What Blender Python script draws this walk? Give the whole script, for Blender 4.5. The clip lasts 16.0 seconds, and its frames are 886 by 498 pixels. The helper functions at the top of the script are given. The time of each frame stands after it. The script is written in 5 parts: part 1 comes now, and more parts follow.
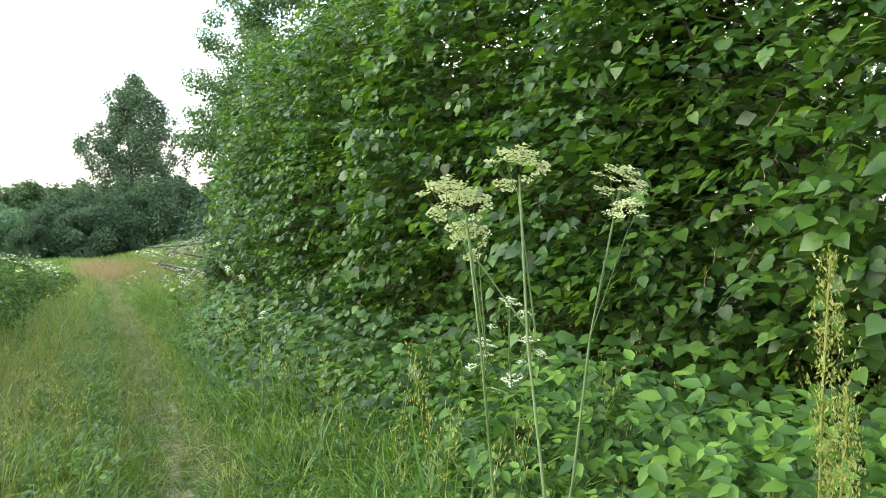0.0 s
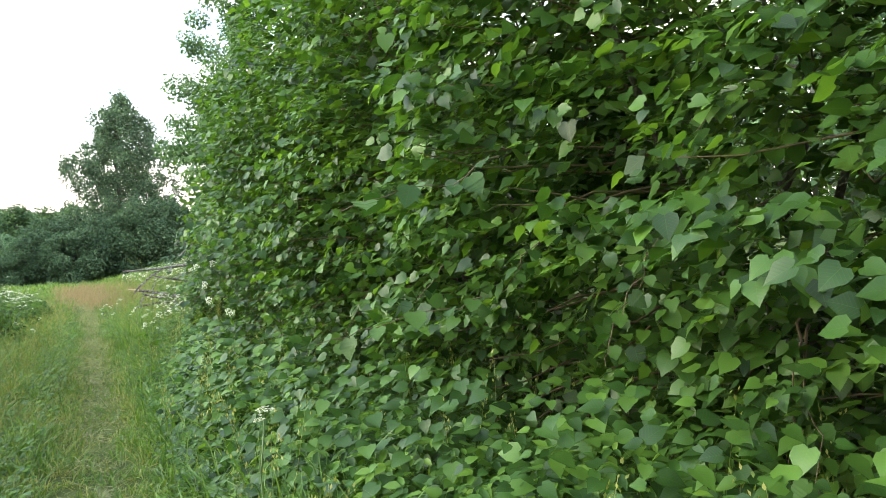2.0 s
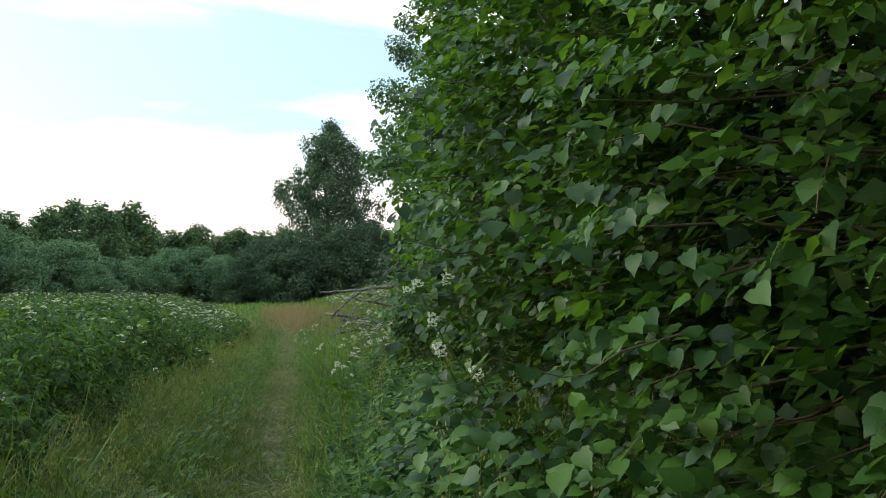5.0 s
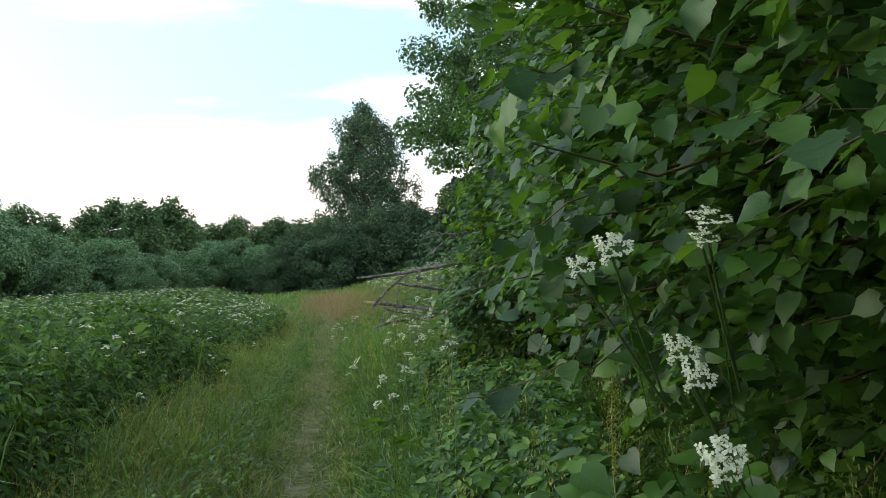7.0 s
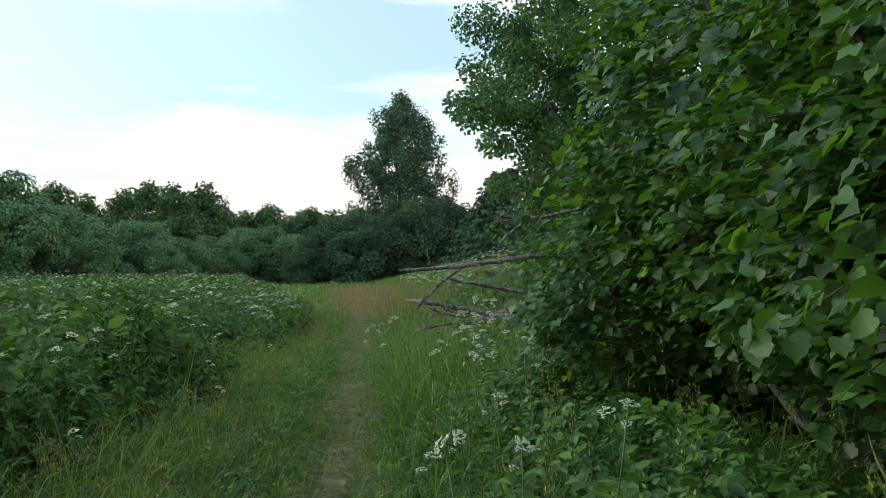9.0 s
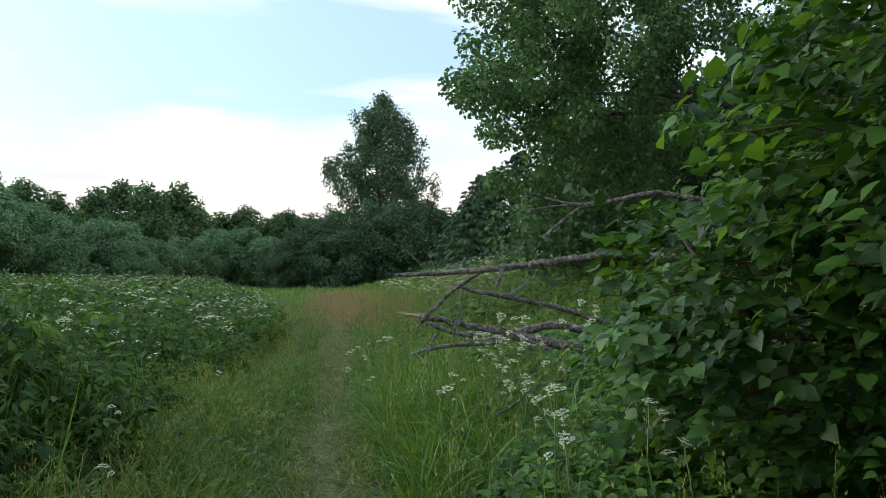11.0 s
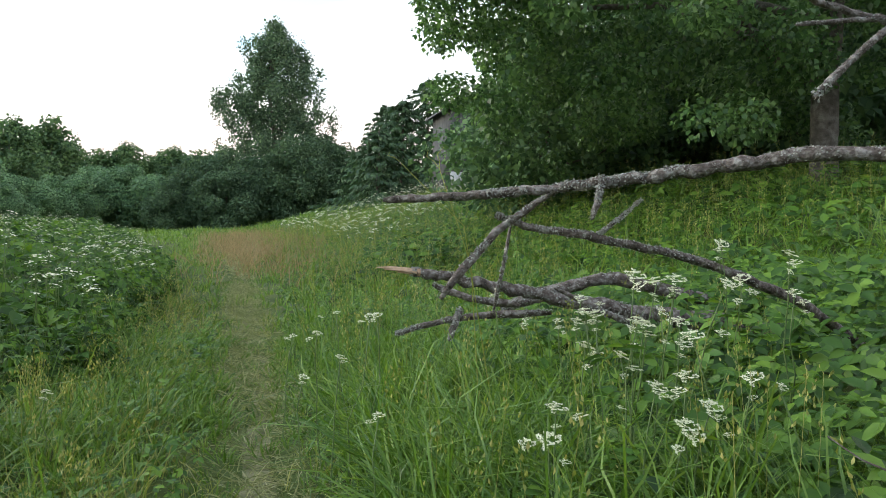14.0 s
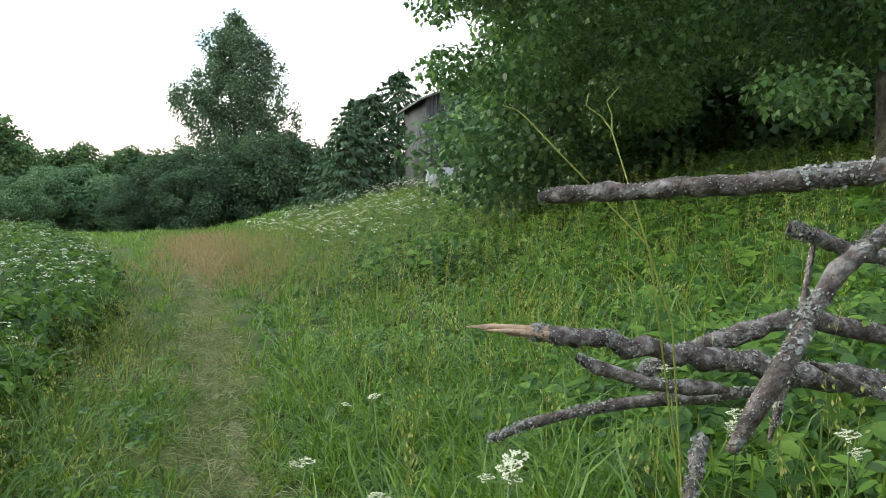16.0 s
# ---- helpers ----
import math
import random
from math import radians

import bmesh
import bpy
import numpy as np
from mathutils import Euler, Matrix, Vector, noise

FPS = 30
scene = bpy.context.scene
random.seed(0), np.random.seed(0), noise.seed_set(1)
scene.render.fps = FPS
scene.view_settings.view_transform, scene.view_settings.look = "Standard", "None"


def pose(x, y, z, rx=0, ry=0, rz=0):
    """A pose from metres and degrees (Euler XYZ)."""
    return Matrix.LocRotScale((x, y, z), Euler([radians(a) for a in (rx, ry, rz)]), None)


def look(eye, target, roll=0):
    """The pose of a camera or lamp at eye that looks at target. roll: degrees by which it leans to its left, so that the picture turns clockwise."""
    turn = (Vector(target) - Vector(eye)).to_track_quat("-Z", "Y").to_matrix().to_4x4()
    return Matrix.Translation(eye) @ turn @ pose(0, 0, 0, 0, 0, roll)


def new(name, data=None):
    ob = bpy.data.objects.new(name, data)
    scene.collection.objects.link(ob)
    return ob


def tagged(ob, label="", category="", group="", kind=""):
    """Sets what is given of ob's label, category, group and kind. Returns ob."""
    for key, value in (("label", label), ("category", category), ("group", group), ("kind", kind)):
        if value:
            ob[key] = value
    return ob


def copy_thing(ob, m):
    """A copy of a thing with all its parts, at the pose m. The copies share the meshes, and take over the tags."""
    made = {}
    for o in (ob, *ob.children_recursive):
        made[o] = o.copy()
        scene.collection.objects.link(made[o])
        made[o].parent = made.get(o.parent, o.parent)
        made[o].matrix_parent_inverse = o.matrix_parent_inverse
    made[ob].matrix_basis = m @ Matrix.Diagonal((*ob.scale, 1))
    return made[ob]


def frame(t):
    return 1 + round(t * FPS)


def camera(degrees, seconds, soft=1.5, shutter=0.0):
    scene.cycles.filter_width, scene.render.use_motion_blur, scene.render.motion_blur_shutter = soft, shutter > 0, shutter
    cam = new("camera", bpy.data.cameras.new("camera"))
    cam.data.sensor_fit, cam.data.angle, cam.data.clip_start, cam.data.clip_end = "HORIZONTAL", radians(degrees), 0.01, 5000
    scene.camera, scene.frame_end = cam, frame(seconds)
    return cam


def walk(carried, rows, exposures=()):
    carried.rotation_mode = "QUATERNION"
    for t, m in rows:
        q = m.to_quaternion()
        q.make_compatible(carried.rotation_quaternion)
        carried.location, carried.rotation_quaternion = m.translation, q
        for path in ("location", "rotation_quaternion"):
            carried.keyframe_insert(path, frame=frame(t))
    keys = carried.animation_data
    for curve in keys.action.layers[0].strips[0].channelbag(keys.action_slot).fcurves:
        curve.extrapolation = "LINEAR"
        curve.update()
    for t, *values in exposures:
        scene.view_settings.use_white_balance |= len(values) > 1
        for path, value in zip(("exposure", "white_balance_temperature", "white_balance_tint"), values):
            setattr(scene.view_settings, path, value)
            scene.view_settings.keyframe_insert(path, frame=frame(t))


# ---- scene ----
EXPOSURES = [(0, 1.27, 7000, 12), (2, 1.36, 7000, 12), (2.5, 0.95, 7000, 12), (3, 0.88, 7000, 12), (3.6, 0.6, 7000, 12), (6, -0.15, 6600, 6), (6.5, 0.3, 6900, 10), (7, 0.05, 6700, 8), (7.5, -0.3, 6500, 4), (9, -0.2, 6550, 6), (11.5, -0.2, 6500, 7), (12, -0.55, 6350, 6), (12.5, -0.76, 6250, 6), (13, -0.35, 6450, 9), (13.5, 0.02, 6900, 12), (14, 0.42, 6850, 12), (15, 0.36, 6900, 12), (15.5, 0.36, 6900, 12), (16, 0.58, 6900, 12)]
cam = camera(57.00, 16.0, soft=0.6)
PATH = [
    (0, (-0.000, 0.000, 1.319), (3.622, 9.321, 1.402), 0.77),
    (0.5, (0.040, 0.635, 1.345), (3.852, 9.880, 1.269), 0.52),
    (1, (0.116, 1.278, 1.364), (4.073, 10.462, 1.316), -0.03),
    (1.5, (0.205, 1.944, 1.365), (4.121, 11.146, 1.375), -0.05),
    (2, (0.389, 2.579, 1.367), (4.085, 11.868, 1.621), -0.86),
    (2.5, (0.467, 3.166, 1.367), (3.082, 12.812, 1.715), -0.11),
    (3, (0.534, 3.691, 1.372), (3.113, 13.345, 1.747), -0.50),
    (3.5, (0.594, 4.230, 1.393), (2.567, 14.023, 1.848), 0.07),
    (3.7, (0.594, 4.468, 1.357), (2.449, 14.280, 1.893), 0.04),
    (5.8, (0.593, 7.036, 1.366), (1.665, 16.960, 1.972), 1.56),
    (6, (0.587, 7.283, 1.330), (1.583, 17.216, 1.915), 1.55),
    (6.5, (0.588, 7.894, 1.356), (1.599, 17.835, 1.770), 0.67),
    (7, (0.640, 8.492, 1.389), (1.565, 18.443, 1.737), -2.25),
    (7.5, (0.568, 9.100, 1.379), (1.038, 19.083, 1.706), -2.30),
    (8, (0.566, 9.689, 1.344), (1.020, 19.672, 1.711), -2.40),
    (8.5, (0.518, 10.278, 1.352), (0.856, 20.267, 1.687), -1.99),
    (9, (0.453, 10.891, 1.369), (1.001, 20.871, 1.694), 0.42),
    (9.2, (0.464, 11.143, 1.353), (1.179, 21.110, 1.722), -0.15),
    (11.3, (0.261, 13.754, 1.374), (1.083, 23.711, 1.794), 1.48),
    (11.5, (0.242, 13.994, 1.357), (1.072, 23.949, 1.823), 0.39),
    (12, (0.184, 14.578, 1.416), (1.019, 24.516, 2.153), -0.61),
    (12.5, (0.038, 15.151, 1.372), (0.486, 25.116, 2.087), -0.21),
    (13, (-0.022, 15.717, 1.336), (0.919, 25.648, 2.038), -0.51),
    (13.5, (-0.073, 16.319, 1.323), (1.239, 26.226, 1.681), 1.16),
    (14, (-0.103, 16.944, 1.317), (2.002, 26.714, 0.995), 0.74),
    (14.5, (-0.082, 17.580, 1.345), (2.169, 27.321, 1.088), 0.60),
    (15, (-0.175, 18.204, 1.373), (2.022, 27.959, 1.261), 1.01),
    (15.5, (-0.167, 18.812, 1.360), (2.177, 28.532, 1.183), -0.73),
    (16, (-0.176, 19.365, 1.376), (2.356, 29.033, 1.023), -0.00),
]
walk(cam, [(t, look(e, a, r)) for t, e, a, r in PATH], EXPOSURES)

# ---- sky and sun ----
SUN_AZ, SUN_EL = radians(-75), radians(22)      # azimuth measured from +y towards +x
world = bpy.data.worlds.new("sky")
scene.world = world
world.use_nodes = True
wn, wl = world.node_tree.nodes, world.node_tree.links
sky = wn.new("ShaderNodeTexSky")
sky.sky_type, sky.sun_disc = "NISHITA", False
sky.sun_elevation, sky.sun_rotation = SUN_EL, SUN_AZ
sky.dust_density, sky.ozone_density = 1.5, 2.0
tc = wn.new("ShaderNodeTexCoord")
squash = wn.new("ShaderNodeMapping")
squash.inputs["Scale"].default_value = (1.0, 1.0, 5.0)
cloud = wn.new("ShaderNodeTexNoise")
cloud.inputs["Scale"].default_value = 1.7
cloud.inputs["Detail"].default_value = 7
cloud.inputs["Roughness"].default_value = 0.55
cloud.inputs["Distortion"].default_value = 0.4
ramp = wn.new("ShaderNodeValToRGB")
ramp.color_ramp.elements[0].position, ramp.color_ramp.elements[1].position = 0.44, 0.64
ramp.color_ramp.elements[0].color = (0.2, 0.2, 0.2, 1)
mixc = wn.new("ShaderNodeMixRGB")
mixc.inputs[2].default_value = (10.5, 10.4, 10.6, 1)
wl.new(tc.outputs["Generated"], squash.inputs["Vector"])
wl.new(squash.outputs["Vector"], cloud.inputs["Vector"])
slope = wn.new("ShaderNodeVectorMath")
slope.operation = "DOT_PRODUCT"
slope.inputs[1].default_value = (0.30, 0.0, -0.34)
cover = wn.new("ShaderNodeMath")
cover.inputs[1].default_value = 0.07
cover.use_clamp = True
thick = wn.new("ShaderNodeMath")
wl.new(tc.outputs["Generated"], slope.inputs[0])
wl.new(cloud.outputs["Fac"], cover.inputs[0])
wl.new(cover.outputs[0], thick.inputs[0])
wl.new(slope.outputs["Value"], thick.inputs[1])
wl.new(thick.outputs[0], ramp.inputs["Fac"])
wl.new(ramp.outputs["Color"], mixc.inputs[0])
lift = wn.new("ShaderNodeVectorMath")
lift.operation = "MULTIPLY"
lift.inputs[1].default_value = (1.8, 2.1, 2.0)
wl.new(sky.outputs["Color"], lift.inputs[0])
wl.new(lift.outputs["Vector"], mixc.inputs[1])
# an evening sky of thin cloud: rosy at the horizon, brightest overhead
sep = wn.new("ShaderNodeSeparateXYZ")
wl.new(tc.outputs["Generated"], sep.inputs[0])
low = wn.new("ShaderNodeMapRange")
low.inputs["From Min"].default_value, low.inputs["From Max"].default_value = 0.02, 0.17
low.inputs["To Min"].default_value, low.inputs["To Max"].default_value = 0.85, 0.0
wl.new(sep.outputs["Z"], low.inputs["Value"])
rosy = wn.new("ShaderNodeMixRGB")
rosy.inputs[2].default_value = (9.4, 7.1, 6.9, 1)
wl.new(low.outputs["Result"], rosy.inputs[0])
wl.new(mixc.outputs["Color"], rosy.inputs[1])
flat = wn.new("ShaderNodeMapping")
flat.inputs["Scale"].default_value = (1.0, 1.0, 16.0)
bank_noise = wn.new("ShaderNodeTexNoise")
bank_noise.inputs["Scale"].default_value, bank_noise.inputs["Detail"].default_value = 2.4, 5
bank_ramp = wn.new("ShaderNodeMapRange")
bank_ramp.inputs["From Min"].default_value, bank_ramp.inputs["From Max"].default_value = 0.48, 0.55
bank_ramp.inputs["To Max"].default_value = 1.0
near_low = wn.new("ShaderNodeMath")
near_low.operation = "MULTIPLY"
violet = wn.new("ShaderNodeMixRGB")
violet.inputs[2].default_value = (4.7, 4.6, 5.6, 1)
wl.new(tc.outputs["Generated"], flat.inputs["Vector"])
wl.new(flat.outputs["Vector"], bank_noise.inputs["Vector"])
wl.new(bank_noise.outputs["Fac"], bank_ramp.inputs["Value"])
wl.new(bank_ramp.outputs["Result"], near_low.inputs[0])
wl.new(low.outputs["Result"], near_low.inputs[1])
wl.new(near_low.outputs[0], violet.inputs[0])
wl.new(rosy.outputs["Color"], violet.inputs[1])
zen = wn.new("ShaderNodeMapRange")
zen.inputs["From Min"].default_value, zen.inputs["From Max"].default_value = 0.2, 0.8
zen.inputs["To Min"].default_value, zen.inputs["To Max"].default_value = 1.6, 2.5
wl.new(sep.outputs["Z"], zen.inputs["Value"])
grow = wn.new("ShaderNodeVectorMath")
grow.operation = "SCALE"
wl.new(violet.outputs["Color"], grow.inputs[0])
wl.new(zen.outputs["Result"], grow.inputs["Scale"])
bg = wn["Background"]
bg.inputs["Strength"].default_value = 0.09
wl.new(grow.outputs["Vector"], bg.inputs["Color"])

sun = new("sun", bpy.data.lights.new("sun", "SUN"))
sun.data.energy, sun.data.angle, sun.data.color = 1.0, radians(45), (1.0, 0.95, 0.88)
sun.matrix_world = look((0, 0, 0), (-math.sin(SUN_AZ), -math.cos(SUN_AZ), -math.tan(SUN_EL)))

# ---- materials ----
def mat(name, colors, scale=4.0, rough=0.6, bump=0.0, per="noise", translucent=0.0, spec=0.4, detail=5.0, fine=60.0):
    """colors: ramp from dark to light; per: what drives it, noise, island or object."""
    m = bpy.data.materials.new(name)
    m.use_nodes = True
    n, l = m.node_tree.nodes, m.node_tree.links
    b = n["Principled BSDF"]
    b.inputs["Roughness"].default_value = rough
    b.inputs["Specular IOR Level"].default_value = spec
    geo = n.new("ShaderNodeNewGeometry")
    tex = n.new("ShaderNodeTexNoise")
    tex.inputs["Scale"].default_value, tex.inputs["Detail"].default_value = scale, detail
    l.new(geo.outputs["Position"], tex.inputs["Vector"])
    cr = n.new("ShaderNodeValToRGB")
    els = cr.color_ramp.elements
    while len(els) < len(colors):
        els.new(0.5)
    for i, c in enumerate(colors):
        els[i].position = (0.0 if per != "noise" else 0.28) + i / (len(colors) - 1) * (1.0 if per != "noise" else 0.44)
        els[i].color = (*c, 1)
    if per == "noise":
        drive = tex.outputs["Fac"]
    else:
        if per == "island":
            src = geo.outputs["Random Per Island"]
        else:
            src = n.new("ShaderNodeObjectInfo").outputs["Random"]
        mx = n.new("ShaderNodeMath")
        mx.operation = "MULTIPLY_ADD"
        l.new(tex.outputs["Fac"], mx.inputs[0])
        mx.inputs[1].default_value = 0.9
        sub = n.new("ShaderNodeMath")
        sub.operation = "MULTIPLY_ADD"
        l.new(src, sub.inputs[0])
        sub.inputs[1].default_value, sub.inputs[2].default_value = 0.8, -0.35
        l.new(sub.outputs[0], mx.inputs[2])
        drive = mx.outputs[0]
    l.new(drive, cr.inputs["Fac"])
    l.new(cr.outputs["Color"], b.inputs["Base Color"])
    if bump:
        ft = n.new("ShaderNodeTexNoise")
        ft.inputs["Scale"].default_value, ft.inputs["Detail"].default_value = fine, 6
        l.new(geo.outputs["Position"], ft.inputs["Vector"])
        bp = n.new("ShaderNodeBump")
        bp.inputs["Strength"].default_value, bp.inputs["Distance"].default_value = bump, 0.02
        l.new(ft.outputs["Fac"], bp.inputs["Height"])
        l.new(bp.outputs["Normal"], b.inputs["Normal"])
    if translucent:
        t = n.new("ShaderNodeBsdfTranslucent")
        ms = n.new("ShaderNodeMixShader")
        ms.inputs[0].default_value = translucent
        hs = n.new("ShaderNodeHueSaturation")
        hs.inputs["Value"].default_value, hs.inputs["Saturation"].default_value, hs.inputs["Hue"].default_value = 1.5, 1.1, 0.485
        l.new(cr.outputs["Color"], hs.inputs["Color"])
        l.new(hs.outputs["Color"], t.inputs["Color"])
        l.new(b.outputs["BSDF"], ms.inputs[1])
        l.new(t.outputs["BSDF"], ms.inputs[2])
        l.new(ms.outputs["Shader"], n["Material Output"].inputs["Surface"])
    return m


LINDEN = mat("linden_leaf", [(0.014, 0.040, 0.009), (0.043, 0.108, 0.017), (0.112, 0.220, 0.034)], 1.2, 0.42, 0.15, "island", 0.42, 0.42, fine=120)
LINDEN_NEAR = mat("linden_leaf_large", [(0.014, 0.042, 0.010), (0.030, 0.080, 0.015), (0.070, 0.148, 0.024)], 2.0, 0.52, 0.3, "object", 0.36, 0.3, fine=90)


def veined(m, source, tint, relief):
    """Midrib and side veins from the leaf's own axes: x across, y along."""
    n, l = m.node_tree.nodes, m.node_tree.links
    b = n["Principled BSDF"]
    tc = n.new("ShaderNodeTexCoord")
    sp = n.new("ShaderNodeSeparateXYZ")
    l.new(tc.outputs[source], sp.inputs[0])

    def op(kind, a, c):
        q = n.new("ShaderNodeMath")
        q.operation = kind
        for i, v in enumerate((a, c)):
            if isinstance(v, (int, float)):
                q.inputs[i].default_value = v
            else:
                l.new(v, q.inputs[i])
        return q.outputs[0]

    ax = op("ABSOLUTE", sp.outputs["X"], 0)
    wave = op("SINE", op("MULTIPLY", op("SUBTRACT", sp.outputs["Y"], op("MULTIPLY", ax, 0.75)), 44.0), 0)
    side = op("POWER", op("MAXIMUM", wave, 0.0), 10.0)
    mid = op("LESS_THAN", ax, 0.012)
    vein = op("MAXIMUM", op("MULTIPLY", side, 0.7), mid)
    old = b.inputs["Base Color"].links[0].from_socket
    mx = n.new("ShaderNodeMixRGB")
    mx.inputs[2].default_value = (0.16, 0.26, 0.07, 1)
    l.new(op("MULTIPLY", vein, tint), mx.inputs[0])
    l.new(old, mx.inputs[1])
    l.new(mx.outputs["Color"], b.inputs["Base Color"])
    bp = n.new("ShaderNodeBump")
    bp.inputs["Strength"].default_value, bp.inputs["Distance"].default_value = relief, 0.004
    l.new(op("MULTIPLY", wave, -0.5), bp.inputs["Height"])
    l.new(bp.outputs["Normal"], b.inputs["Normal"])


veined(LINDEN_NEAR, "Object", 0.14, 0.012)
veined(LINDEN, "UV", 0.22, 0.05)
BIRCH = mat("birch_leaf", [(0.026, 0.066, 0.024), (0.066, 0.136, 0.045), (0.140, 0.245, 0.080)], 0.8, 0.38, 0.0, "island", 0.45, 0.4)
WILLOW = mat("willow_leaf", [(0.032, 0.078, 0.038), (0.098, 0.196, 0.086), (0.190, 0.320, 0.135)], 0.3, 0.6, 0.0, "island", 0.25, 0.3)
FARLEAF = mat("far_leaf", [(0.030, 0.072, 0.034), (0.074, 0.142, 0.058), (0.138, 0.236, 0.084)], 0.25, 0.65, 0.0, "island", 0.25, 0.3)
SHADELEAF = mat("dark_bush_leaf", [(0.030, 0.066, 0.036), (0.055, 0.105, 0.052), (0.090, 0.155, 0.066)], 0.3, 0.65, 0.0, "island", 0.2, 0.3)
BIRCHFAR = mat("far_birch_leaf", [(0.024, 0.052, 0.030), (0.062, 0.115, 0.058), (0.135, 0.215, 0.105)], 0.5, 0.5, 0.0, "island", 0.3, 0.4)
SPRUCE = mat("spruce_needle", [(0.024, 0.056, 0.028), (0.048, 0.098, 0.044), (0.078, 0.142, 0.055)], 0.6, 0.6, 0.0, "island", 0.1, 0.3)
GRASS = mat("grass_blade", [(0.040, 0.096, 0.016), (0.090, 0.180, 0.028), (0.172, 0.260, 0.050)], 2.6, 0.45, 0.0, "island", 0.35, 0.35)
DRYGRASS = mat("dry_grass_blade", [(0.090, 0.135, 0.026), (0.200, 0.228, 0.050), (0.36, 0.345, 0.12)], 1.1, 0.6, 0.0, "island", 0.3, 0.3)
TRODGRASS = mat("trodden_grass_blade", [(0.080, 0.12, 0.034), (0.180, 0.205, 0.080), (0.38, 0.37, 0.20)], 2.0, 0.6, 0.0, "island", 0.3, 0.3)
REDGRASS = mat("red_grass_head", [(0.16, 0.15, 0.06), (0.25, 0.19, 0.09), (0.33, 0.25, 0.13)], 0.7, 0.7, 0.0, "island", 0.3, 0.2)
HERB = mat("herb_leaf", [(0.018, 0.050, 0.011), (0.056, 0.132, 0.021), (0.150, 0.265, 0.038)], 2.2, 0.45, 0.1, "island", 0.35, 0.25)
BEDLEAF = mat("bed_herb_leaf", [(0.013, 0.038, 0.008), (0.044, 0.106, 0.017), (0.115, 0.212, 0.032)], 1.6, 0.58, 0.1, "island", 0.3, 0.2)
STALK = mat("green_stalk", [(0.055, 0.10, 0.025), (0.11, 0.16, 0.05)], 8.0, 0.6)
PETAL = mat("white_petal", [(0.50, 0.53, 0.36), (0.77, 0.76, 0.62)], 30.0, 0.7, 0.0, "island", 0.3, 0.2)
SEED = mat("pale_green_umbel", [(0.34, 0.40, 0.18), (0.60, 0.62, 0.38)], 30.0, 0.7, 0.0, "island", 0.3, 0.2)
SOIL = mat("meadow_soil", [(0.035, 0.05, 0.016), (0.06, 0.085, 0.024), (0.10, 0.115, 0.04)], 1.3, 0.95, 0.8, spec=0.1, fine=18)
BARK = mat("bark", [(0.05, 0.042, 0.036), (0.11, 0.095, 0.08), (0.19, 0.175, 0.155)], 9.0, 0.9, 1.0, spec=0.15, fine=45)
DEADWOOD = mat("dead_bark", [(0.045, 0.036, 0.031), (0.125, 0.102, 0.090), (0.32, 0.30, 0.28)], 26.0, 0.9, 1.0, spec=0.15, fine=70)
LICHEN = mat("lichen_crust", [(0.25, 0.25, 0.225), (0.44, 0.44, 0.40)], 40.0, 0.95, 1.0, spec=0.1, fine=160)
BARE = mat("bare_broken_wood", [(0.42, 0.27, 0.17), (0.6, 0.44, 0.31)], 25.0, 0.8, 0.6, spec=0.2, fine=120)
TWIG = mat("young_twig", [(0.09, 0.06, 0.035), (0.17, 0.12, 0.06)], 20.0, 0.7)
GREYBOARD = mat("weathered_board", [(0.25, 0.25, 0.25), (0.42, 0.43, 0.43), (0.58, 0.58, 0.58)], 3.0, 0.9, 0.6, "object", spec=0.15, fine=30)
DARKBOARD = mat("dark_weathered_board", [(0.035, 0.036, 0.037), (0.07, 0.07, 0.072), (0.12, 0.12, 0.125)], 3.0, 0.9, 0.6, "object", spec=0.15, fine=30)
ROOFING = mat("old_roofing_felt", [(0.08, 0.08, 0.085), (0.16, 0.155, 0.15)], 2.0, 0.9, 0.5, spec=0.15)
PANE = mat("dark_pane", [(0.02, 0.025, 0.03), (0.04, 0.045, 0.05)], 1.0, 0.12, spec=0.6)

# ---- mesh helpers ----
rng = np.random.default_rng(7)


def quick_mesh(name, co, faces, material, smooth=False, template=None):
    """A mesh from arrays: co (n, 3), faces (m, k); with a template, each leaf carries its own x and y as UV."""
    me = bpy.data.meshes.new(name)
    co, faces = np.asarray(co, np.float32), np.asarray(faces, np.int32)
    m, k = faces.shape
    me.vertices.add(len(co))
    me.vertices.foreach_set("co", co.ravel())
    me.loops.add(m * k)
    me.loops.foreach_set("vertex_index", faces.ravel())
    me.polygons.add(m)
    me.polygons.foreach_set("loop_start", np.arange(0, m * k, k, dtype=np.int32))
    me.materials.append(material)
    me.update(calc_edges=True)
    if template is not None:
        tv, tf = np.asarray(template[0], np.float32), np.asarray(template[1], int)
        flat_uv = tv[tf.ravel(), :2]
        me.uv_layers.new(name="leaf").data.foreach_set("uv", np.tile(flat_uv, (m // len(tf), 1)).ravel())
    if smooth:
        me.polygons.foreach_set("use_smooth", np.ones(m, bool))
    return me


def unit(v):
    v = np.asarray(v, float)
    return v / np.maximum(np.linalg.norm(v, axis=-1, keepdims=True), 1e-9)


